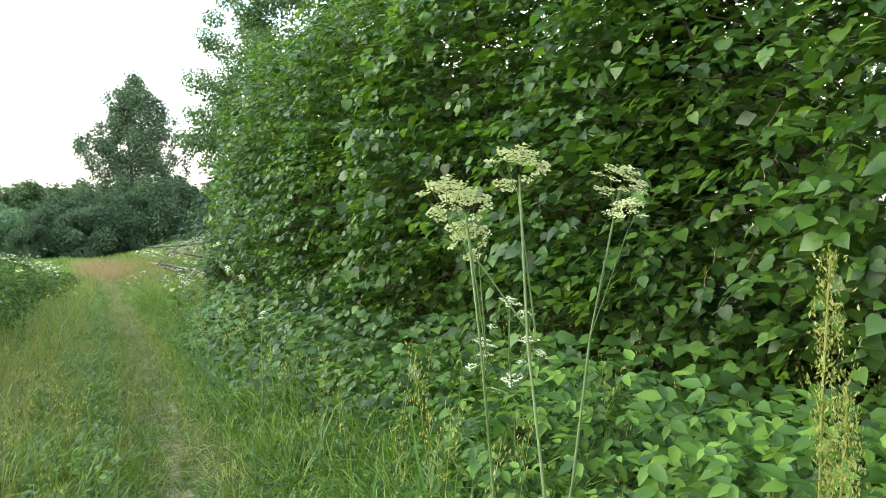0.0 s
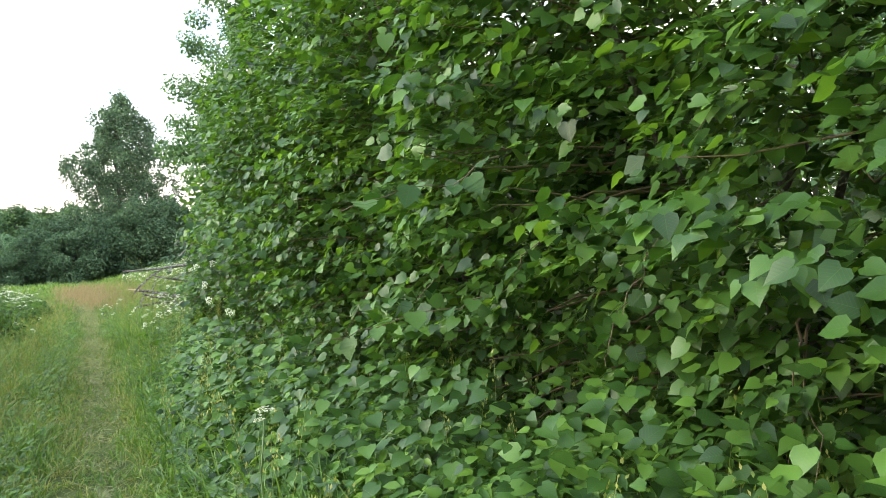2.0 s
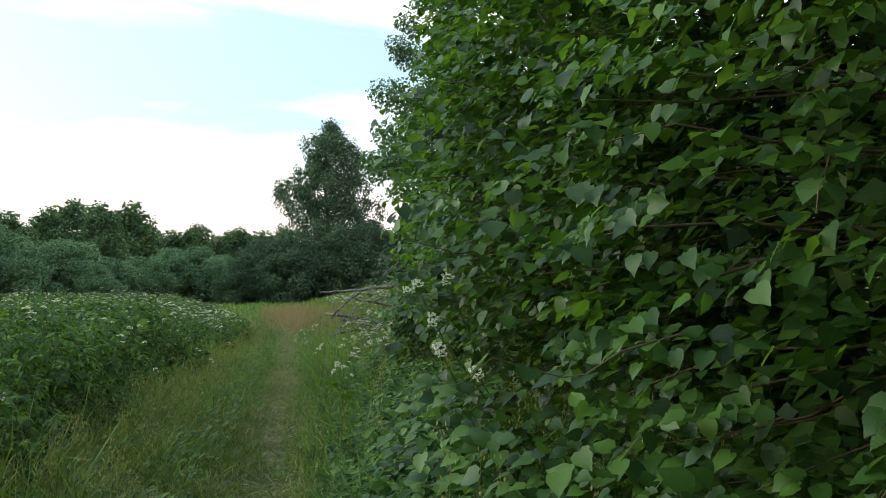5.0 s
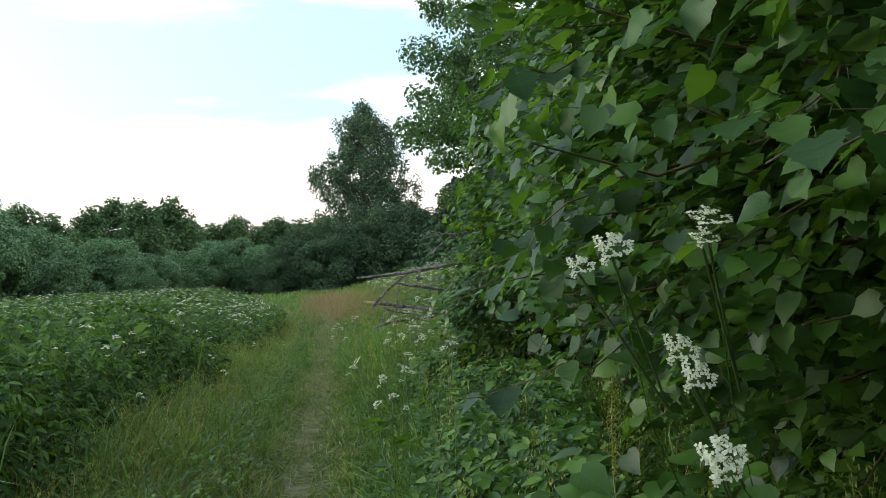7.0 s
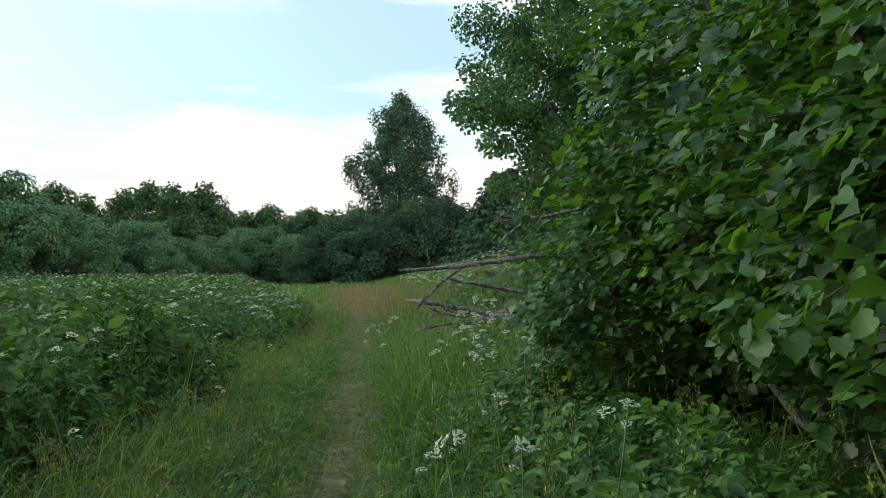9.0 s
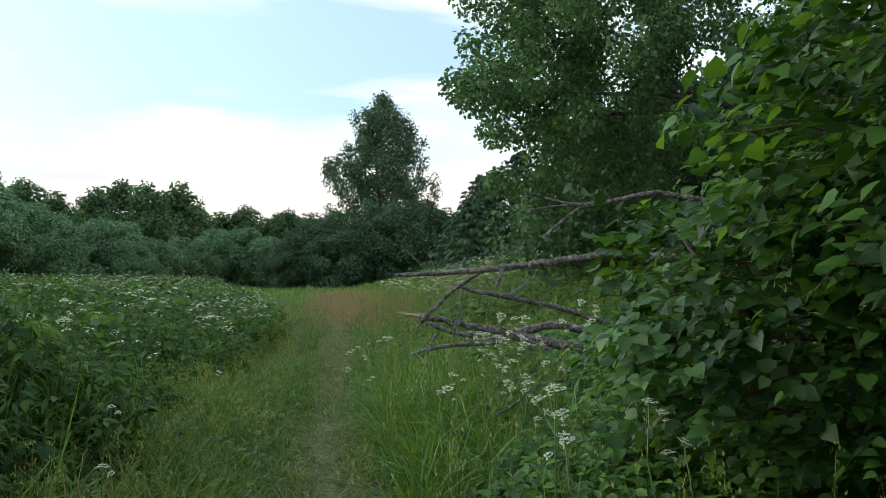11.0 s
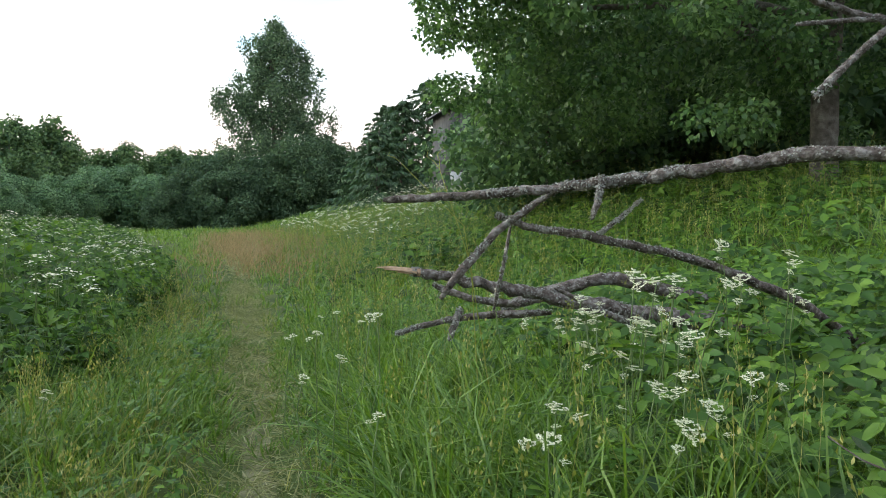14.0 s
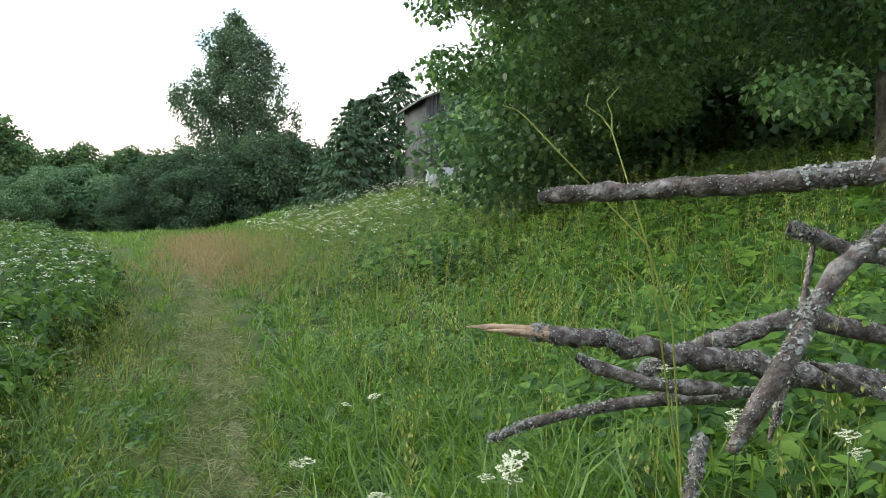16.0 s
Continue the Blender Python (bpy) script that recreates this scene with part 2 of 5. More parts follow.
def scatter(template, pos, along, face, size, width=1.0):
    """Copies of a template (verts, faces): its y goes along, its z to face, its x across. Returns co, faces."""
    tv, tf = template
    tv, tf = np.asarray(tv, float), np.asarray(tf, int)
    n = len(pos)
    y = unit(along)
    x = unit(np.cross(y, face))
    z = np.cross(x, y)
    thick = width if template is STICK else 1.0
    size = np.broadcast_to(np.asarray(size, float), (n,))[:, None, None]
    width = np.broadcast_to(np.asarray(width, float), (n,))[:, None, None]
    thick = np.broadcast_to(np.asarray(thick, float), (n,))[:, None, None]
    co = pos[:, None, :] + size * (tv[None, :, 0:1] * width * x[:, None, :] + tv[None, :, 1:2] * y[:, None, :] + tv[None, :, 2:3] * thick * z[:, None, :])
    faces = tf[None] + (np.arange(n) * len(tv))[:, None, None]
    return co.reshape(-1, 3), faces.reshape(-1, tf.shape[1])


def joined(pieces):
    """Several (co, faces) with the same corner count as one."""
    cos, fs, base = [], [], 0
    for co, f in pieces:
        cos.append(co)
        fs.append(np.asarray(f) + base)
        base += len(co)
    return np.concatenate(cos), np.concatenate(fs)


def mirror_leaf(mid, side):
    """A leaf folded along its midrib: mid (n) and side (n) points from base to tip; quads."""
    n = len(mid)
    v = [*mid, *side, *[(-x, y, z) for x, y, z in side]]
    f = []
    for i in range(n - 1):
        f += [(i, i + 1, n + i + 1, n + i), (i, 2 * n + i, 2 * n + i + 1, i + 1)]
    return v, f


HEART = mirror_leaf([(0, 0, 0), (0, 0.27, -0.01), (0, 0.62, -0.05), (0, 1.07, -0.2)], [(0.2, -0.13, 0.02), (0.47, 0.08, 0.08), (0.47, 0.45, 0.07), (0.03, 1.02, -0.18)])


def heart_leaf(curl, fold, wave):
    """A rounded heart-shaped leaf with a drawn-out tip: curl bends it along, fold lifts the sides, wave ripples the rim."""
    ys = (0, 0.1, 0.27, 0.46, 0.66, 0.86, 1.1)
    rim = ((0.15, -0.13), (0.37, -0.07), (0.5, 0.13), (0.51, 0.37), (0.40, 0.62), (0.17, 0.86), (0.005, 1.09))
    mid = [(0, y, -curl * y * y) for y in ys]
    side = [(x * (1 + 0.05 * (-1) ** k), y, fold * x - curl * max(0, y) ** 2 + wave * (-1) ** k * x) for k, (x, y) in enumerate(rim)]
    return mirror_leaf(mid, side)


HEARTS_FINE = [heart_leaf(0.18, 0.18, 0.05), heart_leaf(0.34, 0.05, 0.09), heart_leaf(0.06, 0.3, -0.07)]
LANCE = mirror_leaf([(0, 0, 0), (0, 0.45, 0.03), (0, 1.0, -0.2)], [(0.02, 0, 0.01), (0.15, 0.42, 0.06), (0.01, 0.98, -0.2)])
OVAL = ([(0, 0, 0), (0.25, 0.27, 0.06), (0.22, 0.62, 0.02), (0, 1.0, -0.12), (-0.25, 0.27, 0.06), (-0.22, 0.62, 0.02)], [(0, 1, 2, 3), (0, 3, 5, 4)])
DIAMOND = ([(0, 0, 0), (0.42, 0.42, 0.08), (0, 1, -0.1), (-0.42, 0.42, 0.08)], [(0, 1, 2, 3)])
BLADE = ([(-0.5, 0, 0), (0.5, 0, 0), (0.45, 0.42, 0.07), (-0.45, 0.42, 0.07), (0.3, 0.78, 0.27), (-0.3, 0.78, 0.27), (0.02, 0.9, 0.6), (-0.02, 0.9, 0.6)],
         [(0, 1, 2, 3), (3, 2, 4, 5), (5, 4, 6, 7)])
STICK = ([(0.5, 0, -0.3), (-0.5, 0, -0.3), (0, 0, 0.58), (0.4, 1, -0.24), (-0.4, 1, -0.24), (0, 1, 0.46)],
         [(0, 1, 4, 3), (1, 2, 5, 4), (2, 0, 3, 5)])


def trefoil():
    """Three oval leaflets on one stalk."""
    parts = []
    for a, s, y0 in ((0, 0.62, 0.38), (65, 0.5, 0.34), (-65, 0.5, 0.34)):
        v = np.array(OVAL[0]) * s
        c, d = math.cos(radians(a)), math.sin(radians(a))
        w = np.stack([v[:, 0] * c + v[:, 1] * d, -v[:, 0] * d + v[:, 1] * c + y0, v[:, 2] - 0.06 * abs(a) / 65], 1)
        parts.append((w, np.array(OVAL[1])))
    return joined(parts)


TREFOIL = trefoil()


def umbel_dome(rays, florets, spread=0.5, dome=0.25, fsize=0.055):
    """The florets of an umbel: clusters on a dome of radius spread."""
    r = np.random.default_rng(3)
    pos, nrm = [], []
    for i in range(rays):
        a, d = i * 2.39996 + 0.25 * r.normal(), spread * math.sqrt((i + 0.5) / rays) * r.uniform(0.82, 1.15)
        c = np.array((d * math.cos(a), dome * (1 - (d / spread) ** 2) + 0.06 * r.normal(), d * math.sin(a)))
        for j in range(florets):
            b, e = j * 2.39996 + 0.4 * r.normal(), 0.12 * math.sqrt((j + 0.5) / florets) * r.uniform(0.7, 1.3)
            pos.append(c + (e * math.cos(b), 0.07 * r.random(), e * math.sin(b)))
            nrm.append((0.5 * c[0] + 0.3 * r.normal(), 1, 0.5 * c[2] + 0.3 * r.normal()))
    pos, nrm = np.array(pos), np.array(nrm)
    side = np.cross(nrm, r.normal(size=nrm.shape))
    return scatter(DIAMOND, pos - 0.5 * fsize * unit(side), side, nrm, fsize * 1.2, 1.2)


UMBEL = umbel_dome(16, 9, fsize=0.085)
ANGELICA = umbel_dome(20, 20, 0.5, 0.34, 0.055)
UMBEL_FAR = umbel_dome(7, 1, fsize=0.24)


def tube(points, radii, sides=8, rough=0.0, seed=0, cap=True):
    """A tapered tube through points, with an uneven skin. Quads."""
    r = np.random.default_rng(seed)
    p = np.asarray(points, float)
    t = np.gradient(p, axis=0)
    t = unit(t)
    ref = np.array((0.31, 0.17, 0.93)) if abs(t[0][2]) < 0.9 else np.array((1.0, 0.1, 0))
    u = unit(np.cross(t, ref))
    w = np.cross(t, u)
    a = np.linspace(0, 2 * math.pi, sides, endpoint=False)
    rad = np.asarray(radii, float)[:, None] * (1 + rough * r.normal(size=(len(p), sides)))
    co = p[:, None] + rad[..., None] * (np.cos(a)[None, :, None] * u[:, None] + np.sin(a)[None, :, None] * w[:, None])
    co = co.reshape(-1, 3)
    f = []
    for i in range(len(p) - 1):
        for j in range(sides):
            k = (j + 1) % sides
            f.append((i * sides + j, i * sides + k, (i + 1) * sides + k, (i + 1) * sides + j))
    if cap:
        for i, c in ((0, p[0]), (len(p) - 1, p[-1])):
            co = np.concatenate([co, [c]])
            for j in range(0, sides, 2):
                f.append((len(co) - 1, i * sides + j, i * sides + (j + 1) % sides, i * sides + (j + 2) % sides))
    return co, np.array(f)


def bent(a, b, n, wob, seed, sag=0.0):
    """n points from a to b with a wobble."""
    r = np.random.default_rng(seed)
    a, b = np.asarray(a, float), np.asarray(b, float)
    s = np.linspace(0, 1, n)[:, None]
    d = np.cumsum(r.normal(size=(n, 3)), axis=0)
    d = d - d[0] - s * (d[-1] - d[0])
    p = a + s * (b - a) + wob * d / math.sqrt(n)
    p[:, 2] -= sag * 4 * (s * (1 - s))[:, 0]
    return p


def part(name, mesh, parent, label=""):
    ob = new(name, mesh)
    ob.parent = parent
    if label:
        ob["label"] = label
    return ob


def thing(name, place, label, category, group="", kind=""):
    ob = new(name)
    ob.empty_display_size = 0.2
    ob.location = place
    return tagged(ob, label, category, group, kind)


# ---- ground ----
def smooth(a, b, v):
    s = np.clip((v - a) / (b - a), 0, 1)
    return s * s * (3 - 2 * s)


def path_x(y):
    y = np.clip(np.asarray(y, float), -10, 90)
    return 0.42 - 0.014 * y - 0.0005 * y * y


def lump(x, y):
    return 0.05 * np.sin(1.7 * x + 0.6 * y) * np.cos(1.3 * y - 0.4 * x) + 0.03 * np.sin(4.1 * x + 1.0) * np.sin(3.3 * y)


def ground_z(x, y):
    x, y = np.asarray(x, float), np.asarray(y, float)
    d = x - path_x(y)
    bank = 2.6 * smooth(0.5, 13.0, d) * (0.75 + 0.25 * smooth(10, 40, y)) * (1 - smooth(70, 160, y))
    left = -0.15 * smooth(-1.2, -3.0, d) - 0.5 * smooth(-6, -40, d)
    rise = 0.35 * smooth(20, 80, y) - 1.2 * smooth(85, 130, y)
    near = 1 - smooth(60, 120, np.hypot(x, y))
    return bank + left + rise + near * (lump(x, y) * smooth(0.2, 0.8, np.abs(d)) - 0.04 * np.exp(-(d / 0.25) ** 2))


def spaced(lo, hi, n, power=1.0):
    s = np.linspace(-1, 1, n)
    s = np.sign(s) * np.abs(s) ** power
    return lo + (hi - lo) * (s + 1) / 2


gx = np.unique(np.concatenate([spaced(-1800, 1800, 60, 4), np.arange(-12, 16, 0.22)]))
gy = np.unique(np.concatenate([spaced(-1800, 1900, 60, 4), np.arange(-5, 62, 0.35)]))
XX, YY = np.meshgrid(gx, gy)
gco = np.stack([XX, YY, ground_z(XX, YY)], -1).reshape(-1, 3)
ny, nx = XX.shape
gi = np.arange(ny * nx).reshape(ny, nx)
gf = np.stack([gi[:-1, :-1], gi[:-1, 1:], gi[1:, 1:], gi[1:, :-1]], -1).reshape(-1, 4)
ground = tagged(new("ground", quick_mesh("ground", gco, gf, SOIL, True)), "green-brown meadow soil under grass, rising to a bank", "ground", kind="structure")


TRODDEN = mat("trodden_soil", [(0.07, 0.075, 0.034), (0.135, 0.135, 0.068), (0.26, 0.245, 0.14)], 5.0, 0.95, 0.9, spec=0.1, fine=40)
ys = np.arange(-3, 60, 0.25)
sx = np.linspace(-1, 1, 7)
wd = 0.08 + 0.04 * smooth(9, 16, ys) + 0.03 * np.sin(1.9 * ys) + 0.03 * np.sin(4.3 * ys + 1)
PX = path_x(ys)[:, None] + 0.05 * np.sin(1.1 * ys)[:, None] + wd[:, None] * sx
PY = ys[:, None] + 0 * PX
pco = np.stack([PX, PY, ground_z(PX, PY) + 0.012 * (1 - sx ** 4) - 0.006], -1).reshape(-1, 3)
pg = np.arange(pco.shape[0]).reshape(len(ys), 7)
pf = np.stack([pg[:-1, :-1], pg[:-1, 1:], pg[1:, 1:], pg[1:, :-1]], -1).reshape(-1, 4)
tagged(new("path", quick_mesh("path", pco, pf, TRODDEN, True)), "narrow trodden footpath of pale soil and flattened straw", "path", kind="structure")


# ---- grass ----
def grass_patch(name, n, xr, yr, keep, hgt, wid, material, label, lean=0.35, base=0.0, power=1.0, per=9, spread=0.07):
    """Tufts of grass over a stretch of the plan; keep(d, x, y) is the chance that a tuft stands there."""
    m = n // per
    y = yr[0] + (yr[1] - yr[0]) * rng.random(m) ** power
    d = rng.uniform(xr[0], xr[1], m)
    x = path_x(y) + d
    ok = rng.random(m) < keep(d, x, y)
    x, y, d = x[ok], y[ok], d[ok]
    m = len(x)
    h = hgt(d, x, y) * rng.uniform(0.5, 1.35, m)
    sway = rng.normal(size=(m, 1, 3)) * np.array((0.25, 0.25, 0))
    ang = rng.uniform(0, 2 * math.pi, (m, per))
    side = np.stack([np.cos(ang), np.sin(ang), np.zeros((m, per))], -1)
    out = side * (spread * rng.random((m, per, 1)) ** 0.7)
    pos = np.stack([x, y, 0 * x], -1)[:, None] + out
    pos[..., 2] = ground_z(pos[..., 0], pos[..., 1]) + base
    hh = h[:, None] * rng.uniform(0.45, 1.15, (m, per))
    up = np.array((0, 0, 1.0)) + side * (lean * np.abs(rng.normal(size=(m, per, 1)))) + sway * lean / 0.35
    bend = side + 0.7 * rng.normal(size=side.shape) * np.array((1, 1, 0))
    co, f = scatter(BLADE, pos.reshape(-1, 3), up.reshape(-1, 3), bend.reshape(-1, 3), hh.ravel(), (wid * rng.uniform(0.6, 1.5, (m, per)) / hh).ravel())
    ob = new(name, quick_mesh(name, co, f, material))
    return tagged(ob, label, "grass", kind="stuff")


def tuft(x, y):
    return 0.55 + 0.45 * np.sin(2.3 * x + 1.1 * np.sin(1.7 * y)) * np.sin(1.9 * y + x)


def track(d, y=10.0):
    return np.exp(-(d / (0.17 + 0.08 * smooth(6, 19, y))) ** 4)


def verge_keep(d, x, y):
    return np.where(d < -1.75, 0.3, 1.0) * (1 - (0.5 + 0.3 * smooth(8, 16, y)) * track(d, y)) * (0.35 + 0.65 * tuft(x, y)) * np.where(d > 1.6, 0.5, 1)


def verge_height(d, x, y):
    return 0.10 + 0.24 * smooth(0.3, 1.2, d) + 0.20 * smooth(-0.3, -1.5, d) + 0.16 * tuft(1.7 * x, 1.3 * y) * smooth(0.2, 0.6, np.abs(d))


grass_patch("meadow_grass", 140000, (-2.4, 2.6), (1.0, 26), verge_keep, verge_height, 0.0085, GRASS, "green meadow grass of mixed height beside the trodden path", 0.45, power=1.1)
grass_patch("broad_grass", 32000, (0.35, 2.8), (1.5, 24), lambda d, x, y: smooth(0.62, 1.1, d) * (0.3 + 0.7 * tuft(x + 3, y)), lambda d, x, y: 0.34 + 0.16 * tuft(x, y), 0.012, GRASS,
            "broad arching grass blades on the bank side", 0.55, per=7, spread=0.05)
grass_patch("dry_meadow_grass", 78000, (-1.9, 0.9), (1.0, 30), lambda d, x, y: np.where(d > 0.35, 0.08, 0.85) * (1 - 0.6 * smooth(15, 23, y)) * (1 - 0.8 * track(d, y)) * (0.3 + 0.7 * (1 - tuft(x, y))),
            lambda d, x, y: 0.14 + 0.30 * smooth(-0.3, -1.2, d), 0.0048, DRYGRASS, "straw-coloured dry grass stems along the path", 0.6)
grass_patch("trodden_grass", 32000, (-0.5, 0.5), (0.8, 34), lambda d, x, y: track(d, y), lambda d, x, y: 0.15 + 0 * d, 0.0045, TRODGRASS,
            "flattened yellowish grass on the trodden path", 2.6, spread=0.12)
grass_patch("trodden_grass", 16000, (-0.55, 0.55), (17, 48), lambda d, x, y: track(d, y), lambda d, x, y: 0.15 + 0 * d, 0.006, TRODGRASS,
            "flattened yellowish grass on the trodden path", 2.6, spread=0.12)
grass_patch("edge_grass", 12000, (-2.1, -1.0), (3, 34), lambda d, x, y: np.exp(-((d + 1.5) / 0.3) ** 2) * (0.15 + 0.85 * tuft(1.3 * x, 0.8 * y + 2) ** 2), lambda d, x, y: 0.45 + 0.2 * tuft(x, 1.4 * y), 0.0075, GRASS,
            "tall arching green grass along the edge of the herb bed", 0.45, per=8)
grass_patch("broad_grass", 7000, (0.5, 1.9), (18, 22.5), lambda d, x, y: 0.4 + 0.6 * tuft(2 * x, 2 * y), lambda d, x, y: 0.5 + 0.14 * tuft(x, y), 0.011, GRASS,
            "long arching grass blades beside the dead branches", 0.6, per=8, spread=0.05)
grass_patch("bank_grass", 56000, (-3.0, 16), (22, 62), lambda d, x, y: np.where(d < -2, 0.3, 1) * (1 - 0.85 * track(d, y)), lambda d, x, y: (0.24 + 0.16 * smooth(0.4, 3, d) + 0.2 * tuft(x, y)) * (0.4 + 0.6 * smooth(0.3, 1.3, np.abs(d))),
            0.015, GRASS, "tall green grass on the bank and meadow", 0.4, power=1.5, spread=0.15)
grass_patch("red_grass_heads", 21000, (-1.6, 3.6), (27, 66), lambda d, x, y: np.exp(-((d - 1.0) / 1.6) ** 2) * smooth(30, 46, y), lambda d, x, y: 0.55 + 0 * d,
            0.012, REDGRASS, "reddish brown flowering grass where the path climbs", 0.3, spread=0.15)
grass_patch("far_grass", 34000, (-30, 25), (56, 118), lambda d, x, y: 1.0 + 0 * d, lambda d, x, y: 0.42 + 0 * d, 0.04, GRASS, "distant green meadow grass", 0.3, spread=0.4)


def seed_heads(name, n, xr, yr, h, label, material=None):
    """Thin grass stems that end in a loose feathery panicle."""
    y = rng.uniform(*yr, n)
    x = path_x(y) + rng.uniform(*xr, n)
    pos = np.stack([x, y, ground_z(x, y)], 1)
    hh = h * rng.uniform(0.7, 1.2, n)
    up = unit(np.array((0, 0, 1.0)) + 0.16 * rng.normal(size=(n, 3)))
    stem = scatter(STICK, pos, up, np.tile((1.0, 0.2, 0), (n, 1)), hh, 0.0022 / hh)
    k = 16
    t = rng.uniform(0.76, 1.03, (n, k))
    off = 0.014 * rng.normal(size=(n, k, 3)) * (1.25 - t)[..., None] * 4
    p = (pos[:, None] + up[:, None] * (t * hh[:, None])[..., None] + off).reshape(-1, 3)
    co, f = joined([stem, scatter(DIAMOND, p, np.repeat(up, k, 0) + 0.3 * rng.normal(size=p.shape), rng.normal(size=p.shape), 0.022, 0.55)])
    ob = new(name, quick_mesh(name, co, f, material or DRYGRASS))
    return tagged(ob, label, "grass", kind="stuff")


seed_heads("flowering_grass", 700, (-1.9, -0.6), (1.5, 30), 0.42, "thin grass stems with brownish feathery seed heads")
seed_heads("flowering_grass", 500, (0.4, 3.0), (1.5, 26), 0.75, "tall grass stems with pale seed heads on the bank")
seed_heads("flowering_grass", 1600, (1.0, 9.0), (24, 50), 0.9, "tall flowering grass on the upper bank")


# ---- umbels: stalk, rays and florets ----
def umbel_stuff(pos, size, height, material, template, lean=0.12):
    """Flower heads on stalks that stand on the ground at pos; returns (stalk arrays, floret arrays)."""
    n = len(pos)
    up = np.array((0, 0, 1.0)) + lean * rng.normal(size=(n, 3))
    up = unit(up)
    top = pos + up * np.asarray(height)[:, None]
    side = np.cross(up, rng.normal(size=(n, 3)))
    sc, sf = scatter(STICK, pos, up, side, height, 0.006 / np.asarray(height))
    fc, ff = scatter(template, top, up, side, size)
    return (sc, sf), (fc, ff)


# ---- tall herbs left of the path ----
def herb_top(x, y):
    return 0.98 + 0.15 * np.sin(1.3 * y + 0.7 * x) * np.sin(0.9 * x + 0.5) + 0.07 * np.sin(3.1 * y + x) + 0.12 * smooth(-3, -7, x - path_x(y))


def bed_edge(y):
    """Where the tall herbs begin, across from the path."""
    return np.interp(y, [0, 12, 22, 26, 32, 40, 60], [-1.7, -1.6, -1.45, -1.25, -1.3, -2.1, -4.0]) + 0.12 * np.sin(1.1 * y) + 0.1 * np.sin(2.7 * y + 1)


def herb_bed():
    bed = thing("tall_herb_bed", (-3.5, 15, float(ground_z(-3.5, 15))), "dense bed of tall green meadow herbs topped with white umbels", "wild plants", kind="stuff")
    inv = Matrix.Translation(-Vector(bed.location))
    out = []

    def leaves(n, dr, yr, zlo, zhi, size, template, power=1.0):
        y = yr[0] + (yr[1] - yr[0]) * rng.random(n) ** power
        edge = bed_edge(y)
        d = edge - (dr[0] + (dr[1] - dr[0]) * rng.random(n))
        x = path_x(y) + d
        depth = edge - d
        top = herb_top(x, y) * (0.45 + 0.55 * smooth(-0.05, 0.55 + 2.4 * smooth(17, 28, y), depth))
        z = ground_z(x, y) + top * (zlo + (zhi - zlo) * rng.random(n) ** 0.8)
        nrm = np.stack([0.55 * smooth(1.2, 0.0, depth) + 0.35 * rng.normal(size=n), -0.25 + 0.35 * rng.normal(size=n), 0.75 + 0.2 * rng.normal(size=n)], 1)
        along = np.stack([0.5 + 0.8 * rng.normal(size=n), -0.2 + 0.8 * rng.normal(size=n), -0.25 + 0.3 * rng.normal(size=n)], 1)
        along = along - nrm * ((along * nrm).sum(1) / (nrm * nrm).sum(1))[:, None]
        s = size * rng.uniform(0.6, 1.3, n)
        return scatter(template, np.stack([x, y, z], 1), along, nrm, s)

    def plants(m, dr, yr, per, size, power=1.0):
        """Single plants: a stem with leaves set round it, taller and shorter ones mixed."""
        y = yr[0] + (yr[1] - yr[0]) * rng.random(m) ** power
        edge = bed_edge(y)
        dep = dr[0] + (dr[1] - dr[0]) * rng.random(m)
        x = path_x(y) + edge - dep
        h = herb_top(x, y) * (0.48 + 0.52 * smooth(0, 0.45 + 2.4 * smooth(17, 26, y), dep)) * rng.uniform(0.66, 1.2, m)
        pos = np.stack([x, y, ground_z(x, y)], 1)
        up = unit(np.array((0.07, 0, 1.0)) + 0.1 * rng.normal(size=(m, 3)))
        st = scatter(STICK, pos, up, np.tile((1.0, 0.2, 0), (m, 1)), h, 0.007 / h)
        t = 0.22 + 0.78 * rng.random((m, per)) ** 0.75
        a = rng.uniform(0, 6.283, (m, per))
        rad = np.stack([np.cos(a), np.sin(a), -0.35 + 0.3 * rng.normal(size=a.shape)], -1)
        q = pos[:, None] + up[:, None] * (t * h[:, None])[..., None] + rad * 0.03
        nr = np.array((0.15, -0.1, 0.9)) + 0.3 * rng.normal(size=q.shape) + 0.35 * rad * np.array((1, 1, 0))
        nr = unit(nr)
        al = rad - nr * (rad * nr).sum(-1, keepdims=True)
        q, al, nr, big = q.reshape(-1, 3), al.reshape(-1, 3), nr.reshape(-1, 3), (size * (1.25 - 0.6 * t) * rng.uniform(0.7, 1.3, t.shape)).ravel()
        slim = np.repeat(rng.random(m) < 0.6, per)
        lv = joined([scatter(TREFOIL, q[~slim], al[~slim], nr[~slim], big[~slim]), scatter(LANCE, q[slim], al[slim], nr[slim], 0.75 * big[slim])])
        return st, lv

    s1, l1 = plants(2100, (0.0, 1.2), (1.0, 33), 22, 0.17)
    s2, l2 = plants(1500, (0.9, 5.0), (4, 32), 12, 0.14)
    co, f = joined([l1, l2, leaves(9000, (0, 1.0), (24, 46), 0.15, 1.0, 0.16, OVAL), leaves(34000, (0.5, 14), (14, 62), 0.55, 1.04, 0.17, OVAL, 1.3)])
    stems = joined([s1, s2])
    me = quick_mesh("herb_leaves", co, f, BEDLEAF)
    me.transform(inv)
    tagged(part("herb_leaves", me, bed), kind="stuff")
    co, f = stems
    me = quick_mesh("herb_stems", co, f, STALK)
    me.transform(inv)
